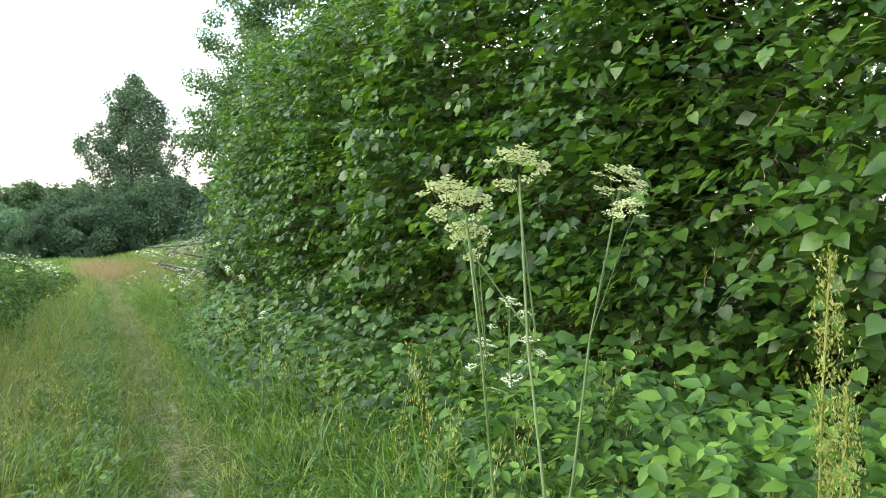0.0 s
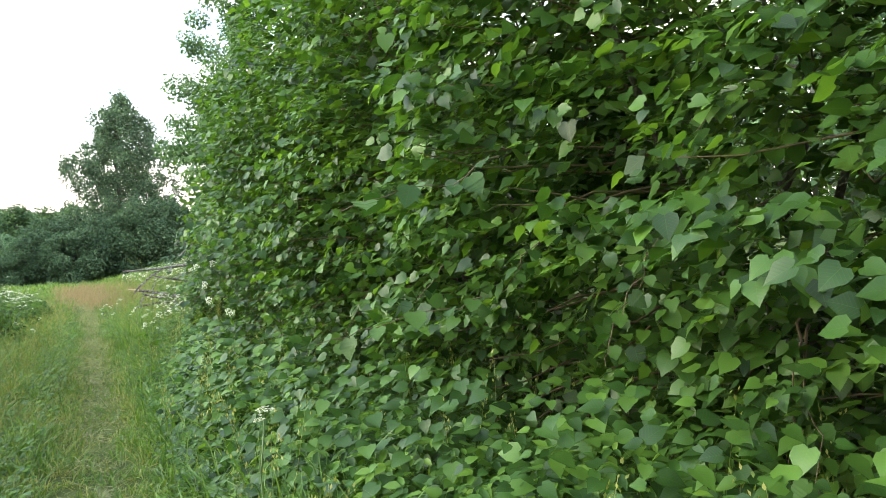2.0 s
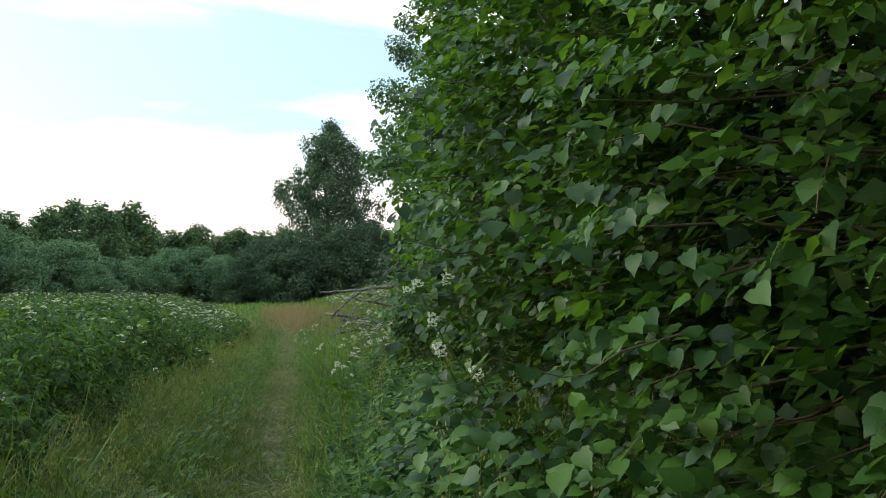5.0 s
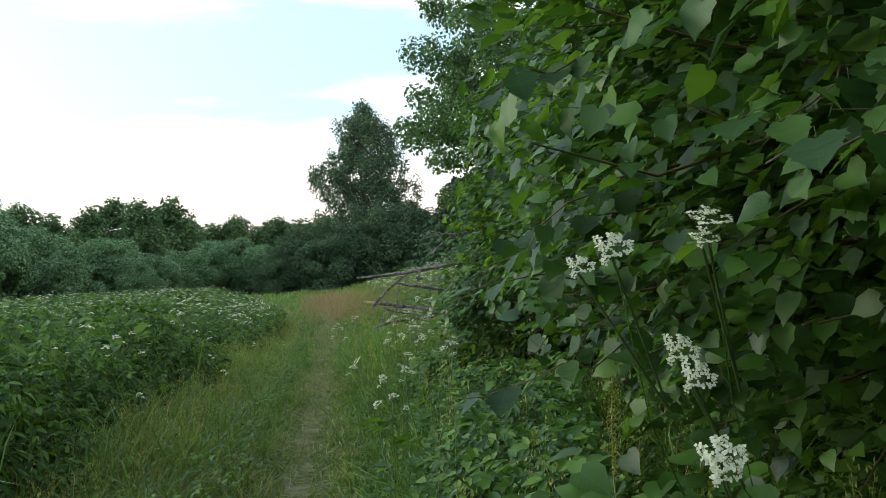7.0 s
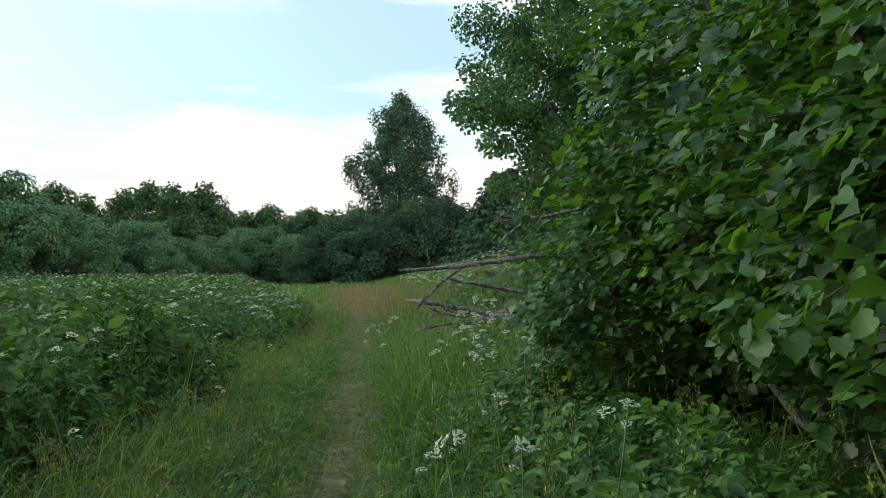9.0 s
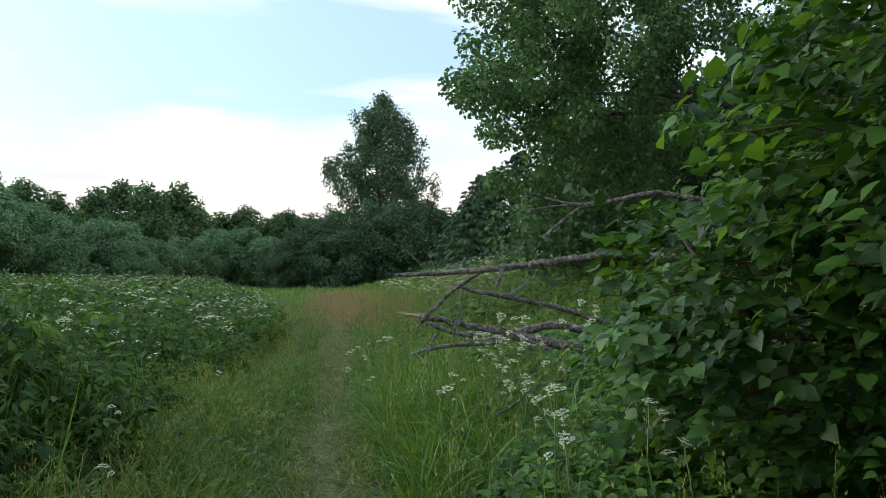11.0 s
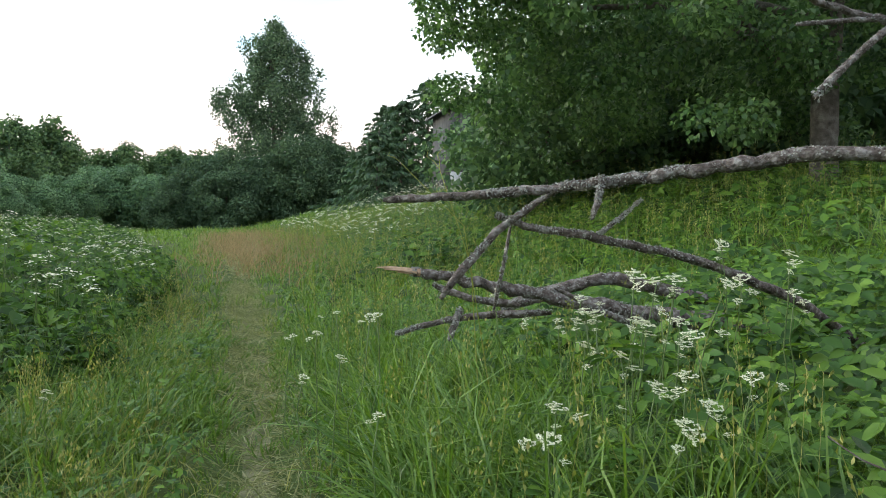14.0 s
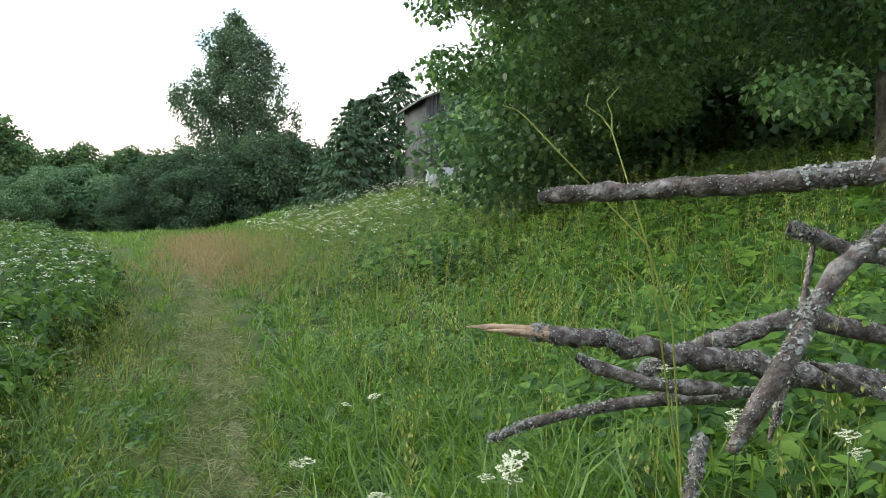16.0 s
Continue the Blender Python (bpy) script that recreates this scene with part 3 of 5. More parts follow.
    tagged(part("herb_stems", me, bed), kind="stuff")
    n = 3000
    y = 4 + 50 * rng.random(n) ** 1.15
    x = path_x(y) + bed_edge(y) - 0.25 - 10 * rng.random(n) ** 1.3
    ok = rng.random(n) < 0.25 + 0.75 * (np.sin(0.8 * x + 0.5 * y) * np.sin(0.45 * y - x * 0.3) > -0.1)
    ok &= (y > 14) | (x > path_x(y) - 6)
    x, y = x[ok], y[ok]
    pos = np.stack([x, y, ground_z(x, y)], 1)
    size, hgt = rng.uniform(0.06, 0.13, len(x)), herb_top(x, y) * rng.uniform(0.9, 1.28, len(x)) * (0.6 + 0.4 * smooth(0, 0.3 + 2.2 * smooth(20, 34, y), path_x(y) + bed_edge(y) - 0.15 - x))
    near = (y < 20) & (x > path_x(y) - 5)
    st, fl = umbel_stuff(pos[~near], size[~near], hgt[~near], PETAL, UMBEL_FAR)
    st2, fl2 = umbel_stuff(pos[near][::2], size[near][::2] * 0.8, hgt[near][::2], PETAL, UMBEL)
    st, fl = joined([st, st2]), joined([fl, fl2])
    for name, (c, g), m in (("umbel_stalks", st, STALK), ("umbel_florets", fl, PETAL)):
        me = quick_mesh(name, c, g, m)
        me.transform(inv)
        tagged(part(name, me, bed), kind="stuff")


herb_bed()


# ---- low herbs along the hedge foot and on the bank ----
def face_x(y):
    """How far the hedge's leaves reach towards the path."""
    return np.interp(y, [-2, 2, 5, 7, 8.5, 9.3, 10, 10.6, 12, 14, 16, 17.5, 19], [2.9, 2.6, 2.1, 1.7, 1.5, 1.32, 1.12, 1.08, 1.2, 1.62, 1.66, 1.45, 1.7])


def ground_elder(name, n, yr, xlo, xhi, hmax, size, label, seed, template=None, leafmat=None):
    r = np.random.default_rng(seed)
    y = r.uniform(*yr, n)
    a, b = xlo(y), xhi(y)
    s = r.random(n)
    x = a + (b - a) * s
    z = ground_z(x, y) + hmax * (0.15 + 0.85 * smooth(0, 0.5, s)) * r.uniform(0.25, 1.0, n) * (0.8 + 0.3 * tuft(x, y))
    nrm = np.stack([-0.3 + 0.3 * r.normal(size=n), -0.3 + 0.3 * r.normal(size=n), 0.9 + 0.1 * r.normal(size=n)], 1)
    along = np.stack([r.normal(size=n) - 0.4, r.normal(size=n) - 0.2, -0.2 + 0.2 * r.normal(size=n)], 1)
    along = along - nrm * ((along * nrm).sum(1) / (nrm * nrm).sum(1))[:, None]
    co, f = scatter(template or TREFOIL, np.stack([x, y, z], 1), along, nrm, size * r.uniform(0.6, 1.3, n))
    ob = new(name, quick_mesh(name, co, f, leafmat or HERB, False, template))
    return tagged(ob, label, "wild plants", kind="stuff")


ground_elder("ground_elder", 14000, (0.8, 18.5), lambda y: np.maximum(face_x(y) - 0.8, path_x(y) + 0.5), lambda y: face_x(y) + 0.45, 0.6, 0.125, "bright green ground elder at the foot of the linden hedge", 21)
ground_elder("ground_elder", 8000, (16.5, 24), lambda y: path_x(y) + 0.75, lambda y: path_x(y) + 4.5, 0.64, 0.165, "leafy ground elder growing round the dead branches", 22)
ground_elder("tall_herbs", 1200, (0.95, 3.4), lambda y: 0.72 + 0.12 * y, lambda y: 2.1 + 0 * y, 0.84, 0.12, "lush bright green tall herbs before the linden hedge", 27)
ground_elder("bank_herbs", 5000, (24, 50), lambda y: path_x(y) + 1.5, lambda y: path_x(y) + 12, 0.5, 0.3, "low leafy herbs among grass on the bank", 23)


ground_elder("bramble_patch", 900, (30.5, 33.5), lambda y: 1.0 + 0 * y, lambda y: 3.6 + 0 * y, 0.75, 0.17, "dark leafy bramble patch on the grassy bank", 29, OVAL, BEDLEAF)
ground_elder("meadow_herbs", 4500, (1.0, 27), lambda y: path_x(y) - 1.9, lambda y: path_x(y) - 0.35, 0.24, 0.075, "small leafy herbs mixed into the path-side grass", 24)
ground_elder("meadow_herbs", 13000, (1.0, 27), lambda y: path_x(y) + 0.38, lambda y: path_x(y) + 2.6, 0.34, 0.085, "small leafy herbs mixed into the grass of the bank", 25)
ground_elder("bank_herbs", 9000, (22, 46), lambda y: path_x(y) + 0.6, lambda y: path_x(y) + 9, 0.4, 0.16, "green leafy herbs scattered through grass on the bank", 26)

ground_elder("linden_shoots", 4200, (1.6, 10.5), lambda y: np.maximum(face_x(y) - 0.8, path_x(y) + 0.5), lambda y: face_x(y) + 0.4, 0.85, 0.07, "low leafy linden shoots along the hedge foot", 28, HEART, LINDEN)


def flower_group(name, pts, size, material, label, group, stems=1, leafy=True, tilt=0.0, head=None):
    """Umbel plants that can be counted: each its own thing with stalk, heads and leaves."""
    for i, (x, y, top) in enumerate(pts):
        r = np.random.default_rng(int(1000 * abs(x) + 77 * y) + i)
        z0 = float(ground_z(x, y))
        h = top - z0
        lean = np.array((0.1 * r.normal() - tilt, 0.1 * r.normal() - 1.2 * tilt, 1.0))
        x, y = x - lean[0] * h, y - lean[1] * h
        z0 = float(ground_z(x, y))
        h = top - z0
        ob = thing(name, (x, y, z0), label, "wildflower", group)
        for k in range(stems):
            lean = lean if k == 0 else np.array((0.12 * r.normal(), 0.12 * r.normal(), 1.0))
            hh = h * (1 - 0.16 * k)
            tip = lean * hh
            c, f = tube(bent((0.02 * k, 0, -0.02), tip, 6, 0.04, i + k), np.linspace(0.0045, 0.0025, 6) * (0.4 if tilt else 0.9 if head is not None else 1.0), 5)
            part("stalk", quick_mesh("stalk", c, f, BEDLEAF if tilt else STALK, True), ob)
            heads, rays = [], []
            for j in range(3 if stems > 1 else 2):
                off = np.array((0.6 * size * r.normal(), 0.6 * size * r.normal(), -0.45 * size * j)) if j else np.zeros(3)
                s = size * (1 - 0.25 * j) * r.uniform(0.85, 1.1)
                up = unit(lean * (0.4, 1, 1) + 0.25 * r.normal(size=3))
                c, f = scatter(UMBEL if head is None else head, np.array([tip + off]), np.array([up]), np.array([np.cross(up, (0.3, 1, 0.2))]), s)
                part("flower_head", quick_mesh("flower_head", c, f, material), ob)
                a = np.arange(9) * 0.7
                sx = unit(np.cross(up, (0.3, 1, 0.2)))
                sy = np.cross(up, sx)
                ends = (tip + off) + s * 0.38 * (np.cos(a)[:, None] * sx + np.sin(a)[:, None] * sy) + 0.1 * s * up
                root = tip + off - up * 0.3 * s
                rays.append(scatter(STICK, np.tile(root, (9, 1)), ends - root, np.tile(up, (9, 1)) + 0.01, np.linalg.norm(ends - root, axis=1), 0.02))
                rays.append(scatter(STICK, np.array([tip * 0.8]), np.array([root - tip * 0.8]), np.array([[0.3, 1, 0.2]]), [np.linalg.norm(root - tip * 0.8)], 0.012))
            c, f = joined(rays)
            tagged(part("ray_spread", quick_mesh("ray_spread", c, f, STALK), ob), kind="stuff")
        if leafy:
            n = 7
            t = r.uniform(0.1, 0.75, n)
            nr = np.stack([0.3 * r.normal(size=n), 0.3 * r.normal(size=n), np.ones(n)], 1)
            al = np.stack([r.normal(size=n), r.normal(size=n), -0.2 * np.ones(n)], 1)
            al = al - nr * ((al * nr).sum(1) / (nr * nr).sum(1))[:, None]
            c, f = scatter(TREFOIL, np.stack([0 * t, 0 * t, t * h], 1), al, nr, r.uniform(0.12, 0.2, n))
            part("foliage", quick_mesh("foliage", c, f, HERB), ob)


# white umbels on the crest of the bank
n = 800
y = rng.uniform(36, 60, n)
x = path_x(y) + rng.uniform(2.5, 11, n)
st, fl = umbel_stuff(np.stack([x, y, ground_z(x, y)], 1), rng.uniform(0.1, 0.18, n), rng.uniform(0.6, 0.95, n), PETAL, UMBEL_FAR)
crest = thing("bank_umbels", (6.0, 45.0, float(ground_z(6.0, 45.0))), "scattered white umbels flowering along the bank crest", "wildflowers", kind="stuff")
for nm, (c, g), mt in (("umbel_stalks", st, STALK), ("umbel_florets", fl, PETAL)):
    me = quick_mesh(nm, c, g, mt)
    me.transform(Matrix.Translation(-Vector(crest.location)))
    tagged(part(nm, me, crest), kind="stuff")


# ---- trees ----
def crown_leaves(blobs, n, size, template, droop=0.4, seed=0, shell=0.22, tidy=0.7):
    """Leaves on the skins of many overlapping blobs (cx, cy, cz, rx, ry, rz)."""
    r = np.random.default_rng(seed)
    b = np.asarray(blobs, float)
    area = (b[:, 3] * b[:, 5]) ** 1.0
    k = r.choice(len(b), n, p=area / area.sum())
    d = unit(r.normal(size=(n, 3)))
    rad = 1 - np.abs(r.normal(size=n)) * shell
    pos = b[k, :3] + d * rad[:, None] * b[k, 3:]
    nrm = unit(d * tidy + np.array((0, 0, 0.55)) + (1.0 - 0.75 * tidy) * r.normal(size=(n, 3)))
    along = d * 0.5 + np.array((0, 0, -droop)) + 0.5 * r.normal(size=(n, 3))
    along = along - nrm * (along * nrm).sum(1)[:, None]
    return scatter(template, pos, along, nrm, size * r.uniform(0.6, 1.35, n))


def build_tree(name, place, height, blobs, n, size, leafmat, label, trunk_r, seed, template=DIAMOND, droop=0.4, bark=None, group="", limbs=10, shell=0.3, category="tree", tidy=0.3):
    ob = thing(name, place, label, category, group)
    r = np.random.default_rng(seed)
    pts = bent((0, 0, -0.3), (0.03 * height * r.normal(), 0.03 * height * r.normal(), height * 0.9), 9, height * 0.02, seed)
    c, f = tube(pts, trunk_r * (1 - 0.85 * np.linspace(0, 1, 9)), 9, 0.05, seed)
    part("trunk", quick_mesh("trunk", c, f, bark or BARK, True), ob)
    b = np.asarray(blobs, float)
    for i in r.choice(len(b), min(limbs, len(b)), replace=False):
        zz = np.clip(b[i, 2] - 0.25 * height * r.random(), 0.1 * height, 0.8 * height)
        s = np.array([np.interp(zz, pts[:, 2], pts[:, j]) for j in range(3)])
        c, f = tube(bent(s, b[i, :3], 6, 0.03 * height, seed + i), np.linspace(trunk_r * 0.35, trunk_r * 0.06, 6), 6, 0.05, seed + i)
        part("limb", quick_mesh("limb", c, f, bark or BARK, True), ob)
    c, f = crown_leaves(blobs, n, size, template, droop, seed, shell, tidy)
    tagged(part("crown", quick_mesh("crown", c, f, leafmat), ob), kind="stuff")
    return ob


def blob_crown(height, radius, n, seed, low=0.2, shape=None, br=0.3, squash=0.8, fill=0.55):
    """Blobs filling an envelope: shape(s) gives the radius share at height share s (0 bottom of crown, 1 top)."""
    r = np.random.default_rng(seed)
    shape = shape or (lambda s: math.sqrt(max(0.02, 1 - (2 * s - 0.85) ** 2 / 1.4)))
    out = []
    for i in range(n):
        s = (i + 0.5) / n
        a = i * 2.39996 + r.normal() * 0.3
        rr = radius * shape(s)
        d = rr * 0.82 * r.random() ** fill
        q = radius * br * r.uniform(0.6, 1.4) * (0.6 + 0.5 * shape(s))
        out.append((d * math.cos(a), d * math.sin(a), height * (low + (0.97 - low) * s + 0.02 * r.normal()), q, q, q * squash))
    return out


def at_bearing(deg, dist, x0=0.45, y0=10.9):
    x, y = x0 + dist * math.sin(radians(deg)), y0 + dist * math.cos(radians(deg))
    return x, y, float(ground_z(x, y))


# lone birch on the saddle
birch_shape = lambda s: float(np.interp(s, [0, 0.3, 0.5, 0.66, 0.76, 0.86, 0.94, 1.0], [1.05, 1.04, 0.94, 0.80, 0.66, 0.48, 0.28, 0.1]))
build_tree("birch_tree", (0.7, 115.7, float(ground_z(0.7, 115.7))), 25.2, blob_crown(24.8, 8.9, 420, 5, 0.14, birch_shape, 0.105, 1.35), 68000, 0.26, BIRCHFAR,
           "tall lone birch with an airy grey-green crown", 0.38, 5, droop=0.9, limbs=24, shell=0.5, tidy=0.15)
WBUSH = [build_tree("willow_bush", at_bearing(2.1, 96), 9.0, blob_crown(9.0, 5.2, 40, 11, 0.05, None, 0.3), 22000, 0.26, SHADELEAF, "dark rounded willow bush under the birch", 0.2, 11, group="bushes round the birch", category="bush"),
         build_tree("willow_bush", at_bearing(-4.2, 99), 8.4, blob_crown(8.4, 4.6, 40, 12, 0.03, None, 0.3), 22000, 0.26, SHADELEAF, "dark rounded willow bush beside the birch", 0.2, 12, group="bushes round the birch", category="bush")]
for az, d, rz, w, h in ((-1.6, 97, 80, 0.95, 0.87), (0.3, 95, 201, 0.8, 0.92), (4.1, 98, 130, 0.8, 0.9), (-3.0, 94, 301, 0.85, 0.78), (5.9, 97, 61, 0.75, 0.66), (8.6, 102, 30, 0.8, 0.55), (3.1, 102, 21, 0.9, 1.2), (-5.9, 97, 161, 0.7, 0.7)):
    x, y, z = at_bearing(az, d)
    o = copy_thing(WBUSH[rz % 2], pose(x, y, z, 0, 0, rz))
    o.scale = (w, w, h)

# woods across the meadow
wood_shape = lambda s: float(np.interp(s, [0, 0.3, 0.6, 0.85, 1], [0.85, 1, 0.85, 0.55, 0.2]))
ROUND = [build_tree("willow_tree", at_bearing(-21.6, 104), 9.2, blob_crown(9.2, 5.6, 34, 31, 0.05, None, 0.31, 0.85), 30000, 0.27, WILLOW, "rounded grey-green willow at the edge of the wood", 0.25, 31, tidy=0.85, shell=0.22, group="willows along the wood"),
         build_tree("willow_tree", at_bearing(-18.0, 112), 8.6, blob_crown(8.6, 5.0, 32, 32, 0.05, None, 0.32, 0.85), 30000, 0.27, WILLOW, "rounded grey-green willow at the edge of the wood", 0.25, 32, tidy=0.85, shell=0.22, group="willows along the wood")]
TALL = [build_tree("forest_tree", at_bearing(-15.2, 170), 20.5, blob_crown(20.5, 7.0, 80, 41, 0.12, wood_shape, 0.24), 9500, 0.55, FARLEAF, "tall dark broadleaf tree in the far wood", 0.4, 41, group="trees of the far wood"),
        build_tree("forest_tree", at_bearing(-18.3, 175), 19.0, blob_crown(19.0, 6.0, 80, 42, 0.12, wood_shape, 0.25), 9000, 0.55, FARLEAF, "tall dark broadleaf tree in the far wood", 0.4, 42, group="trees of the far wood")]
for az, d, s, k in ((-25.6, 108, 1.45, 0), (-28.3, 112, 1.45, 1), (-31, 108, 1.6, 0), (-35, 112, 1.6, 1), (-24.6, 92, 0.95, 1), (-28.0, 94, 1.0, 0), (-32, 96, 1.0, 1), (-17.0, 104, 0.85, 0),
                    (-14.6, 106, 0.72, 1), (-12.4, 112, 0.75, 0), (-8.9, 118, 1.0, 1), (-10.6, 120, 0.92, 0), (-7.0, 122, 0.9, 1), (-5.5, 124, 0.85, 0), (-19.8, 98, 0.75, 1), (-15.8, 100, 0.55, 0)):
    x, y, z = at_bearing(az, d)
    o = copy_thing(ROUND[k], pose(x, y, z, 0, 0, az * 37 % 360))
    o.scale = (s, s, s)
for az, d, s, k in ((-20.6, 165, 0.78, 1), (-22.5, 160, 0.8, 0), (-16.8, 185, 0.95, 0), (-13.3, 182, 1.0, 1), (-12.0, 200, 0.82, 0), (-10.5, 205, 0.82, 1), (-9.0, 205, 0.85, 0), (-7.5, 210, 0.78, 1),
                    (-6.0, 205, 0.82, 0), (-4.5, 210, 0.85, 1), (-3.0, 210, 0.85, 0), (-1, 215, 0.8, 1), (1.5, 215, 0.8, 0), (4, 215, 0.8, 1), (7, 210, 0.8, 0), (-14.3, 200, 0.9, 0), (-26, 165, 0.8, 1), (-30, 165, 0.85, 0), (-34, 165, 0.85, 1)):
    x, y, z = at_bearing(az, d)
    o = copy_thing(TALL[k], pose(x, y, z, 0, 0, az * 53 % 360))
    o.scale = (1.3 * s, 1.3 * s, 1.14 * s)

r2 = np.random.default_rng(9)
for i in range(46):
    az, d = -38 + 1.1 * i + 0.5 * r2.normal(), 222 + 12 * r2.random()
    x, y, z = at_bearing(az, d)
    o = copy_thing(TALL[i % 2], pose(x, y, z, 0, 0, float(r2.uniform(0, 360))))
    k = float(r2.uniform(0.8, 1.0))
    o.scale = (1.5 * k, 1.5 * k, k)

# ring of far woods that closes the horizon
n = 26000
a = rng.uniform(0, 2 * math.pi, n)
rr = 330 + 25 * rng.random(n)
hh = 15 + 4 * np.sin(23 * a) + 3 * np.sin(57 * a + 1) + 2 * np.sin(131 * a)
zz = hh * rng.random(n) ** 0.7
pos = np.stack([rr * np.sin(a), 40 + rr * np.cos(a), zz - 2], 1)
inw = -np.stack([np.sin(a), np.cos(a), -0.6 + 0 * a], 1)
co, f = scatter(DIAMOND, pos, np.cross(inw, rng.normal(size=(n, 3))), inw + 0.4 * rng.normal(size=(n, 3)), 3.6 * rng.uniform(0.7, 1.3, n))
tagged(new("far_woods", quick_mesh("far_woods", co, f, FARLEAF)), "dark distant woods around the meadow", "woods", kind="stuff")

# big tree on the bank, its understorey and the spruces by the shed
def big_tree():
    x, y = 9.3, 29.4
    z = float(ground_z(x, y))
    shape = lambda s: float(np.interp(s, [0, 0.1, 0.2, 0.3, 0.5, 0.8, 1], [0.7, 0.86, 0.96, 1.02, 0.78, 0.55, 0.25]))
    blobs = [(a - 2.45, b + 1.0, c, d, e, g) for a, b, c, d, e, g in blob_crown(16.5, 6.0, 560, 61, 0.06, shape, 0.085, 0.8, 0.4)]
    r = np.random.default_rng(62)
    for i in range(26):
        k = i / 26
        blobs.append((-7.35 + 2.4 * k + 0.15 * r.normal(), 0.7 * r.normal(), 3.3 + 0.6 * k + 0.75 * r.normal() * (0.6 + k), 0.42 * r.uniform(0.7, 1.3), 0.42, 0.36))
    build_tree("broadleaf_tree", (x, y, z), 16.5, blobs, 195000, 0.095, BIRCH, "large broadleaf tree with a dense dark hanging crown", 0.25, 61, DIAMOND, 0.8, limbs=20, shell=0.35, tidy=0.45)


big_tree()
UNDER = [build_tree("understorey_bush", (11.0, 37.5, float(ground_z(11.0, 37.5))), 5.5, blob_crown(5.5, 3.4, 34, 71, 0.0, None, 0.32), 9000, 0.2, FARLEAF, "dark leafy understorey bush on the bank", 0.12, 71, group="understorey of the bank", category="bush")]
for x, y, s, rz in ((6.45, 35.5, 0.8, 10), (7.75, 41.0, 0.76, 215), (8.6, 38.5, 0.9, 330), (13.5, 34, 1.2, 40), (17, 31, 1.3, 100), (15.5, 36, 1.2, 160), (14.5, 39, 1.3, 75), (18, 42, 1.5, 250), (18, 25, 1.2, 200), (12, 44, 1.2, 290), (20, 20, 1.3, 20), (22, 36, 1.6, 80)):
    o = copy_thing(UNDER[0], pose(x, y, float(ground_z(x, y)), 0, 0, rz))
    o.scale = (s, s, s)


def spruce(place, height, radius, seed):
    ob = thing("spruce_tree", place, "dark green spruce with drooping boughs beside the shed", "tree", "spruces by the shed")
    r = np.random.default_rng(seed)
    c, f = tube(bent((0, 0, -0.3), (0, 0, height), 6, 0.05, seed), np.linspace(0.2, 0.02, 6), 8)
    part("trunk", quick_mesh("trunk", c, f, BARK, True), ob)
    pos, al = [], []
    for i in range(int(height * 13)):
        z = height * (0.04 + 0.95 * (i / (height * 13)))
        L = radius * (1 - z / height) ** 0.8 * r.uniform(0.75, 1.15) + 0.15
        a = i * 2.39996
        for k in range(56):
            s = (k + 1) / 56
            w = (r.random() - 0.5) * 0.5 * L * (1 - 0.6 * s)
            pos.append((L * s * math.cos(a) - w * math.sin(a), L * s * math.sin(a) + w * math.cos(a), z - 0.35 * L * s + 0.12 * L * s * s + 0.05 * r.normal()))
            al.append((math.cos(a), math.sin(a), -0.7))
    pos, al = np.array(pos), np.array(al) + 0.4 * r.normal(size=(len(pos), 3))
    c, f = scatter(DIAMOND, pos, al, np.array((0, 0, 1.0)) + 0.4 * r.normal(size=pos.shape), 0.3 * r.uniform(0.6, 1.4, len(pos)), 0.55)
    tagged(part("needle_foliage", quick_mesh("needle_foliage", c, f, SPRUCE), ob), kind="stuff")
    return ob


for x, y, h, rad, sd in ((10.4, 71, 8.2, 4.2, 81), (8.5, 70, 6.6, 3.9, 84), (6.7, 68, 4.8, 3.4, 82), (8.3, 76, 7.0, 3.6, 83)):
    spruce((x, y, float(ground_z(x, y))), h, 1.35 * rad, sd)


# ---- grey shed on the bank ----
def box(x0, y0, z0, x1, y1, z1):
    v = [(x, y, z) for z in (z0, z1) for x, y in ((x0, y0), (x1, y0), (x1, y1), (x0, y1))]
    return np.array(v, float), np.array([(0, 3, 2, 1), (4, 5, 6, 7), (0, 1, 5, 4), (1, 2, 6, 5), (2, 3, 7, 6), (3, 0, 4, 7)])


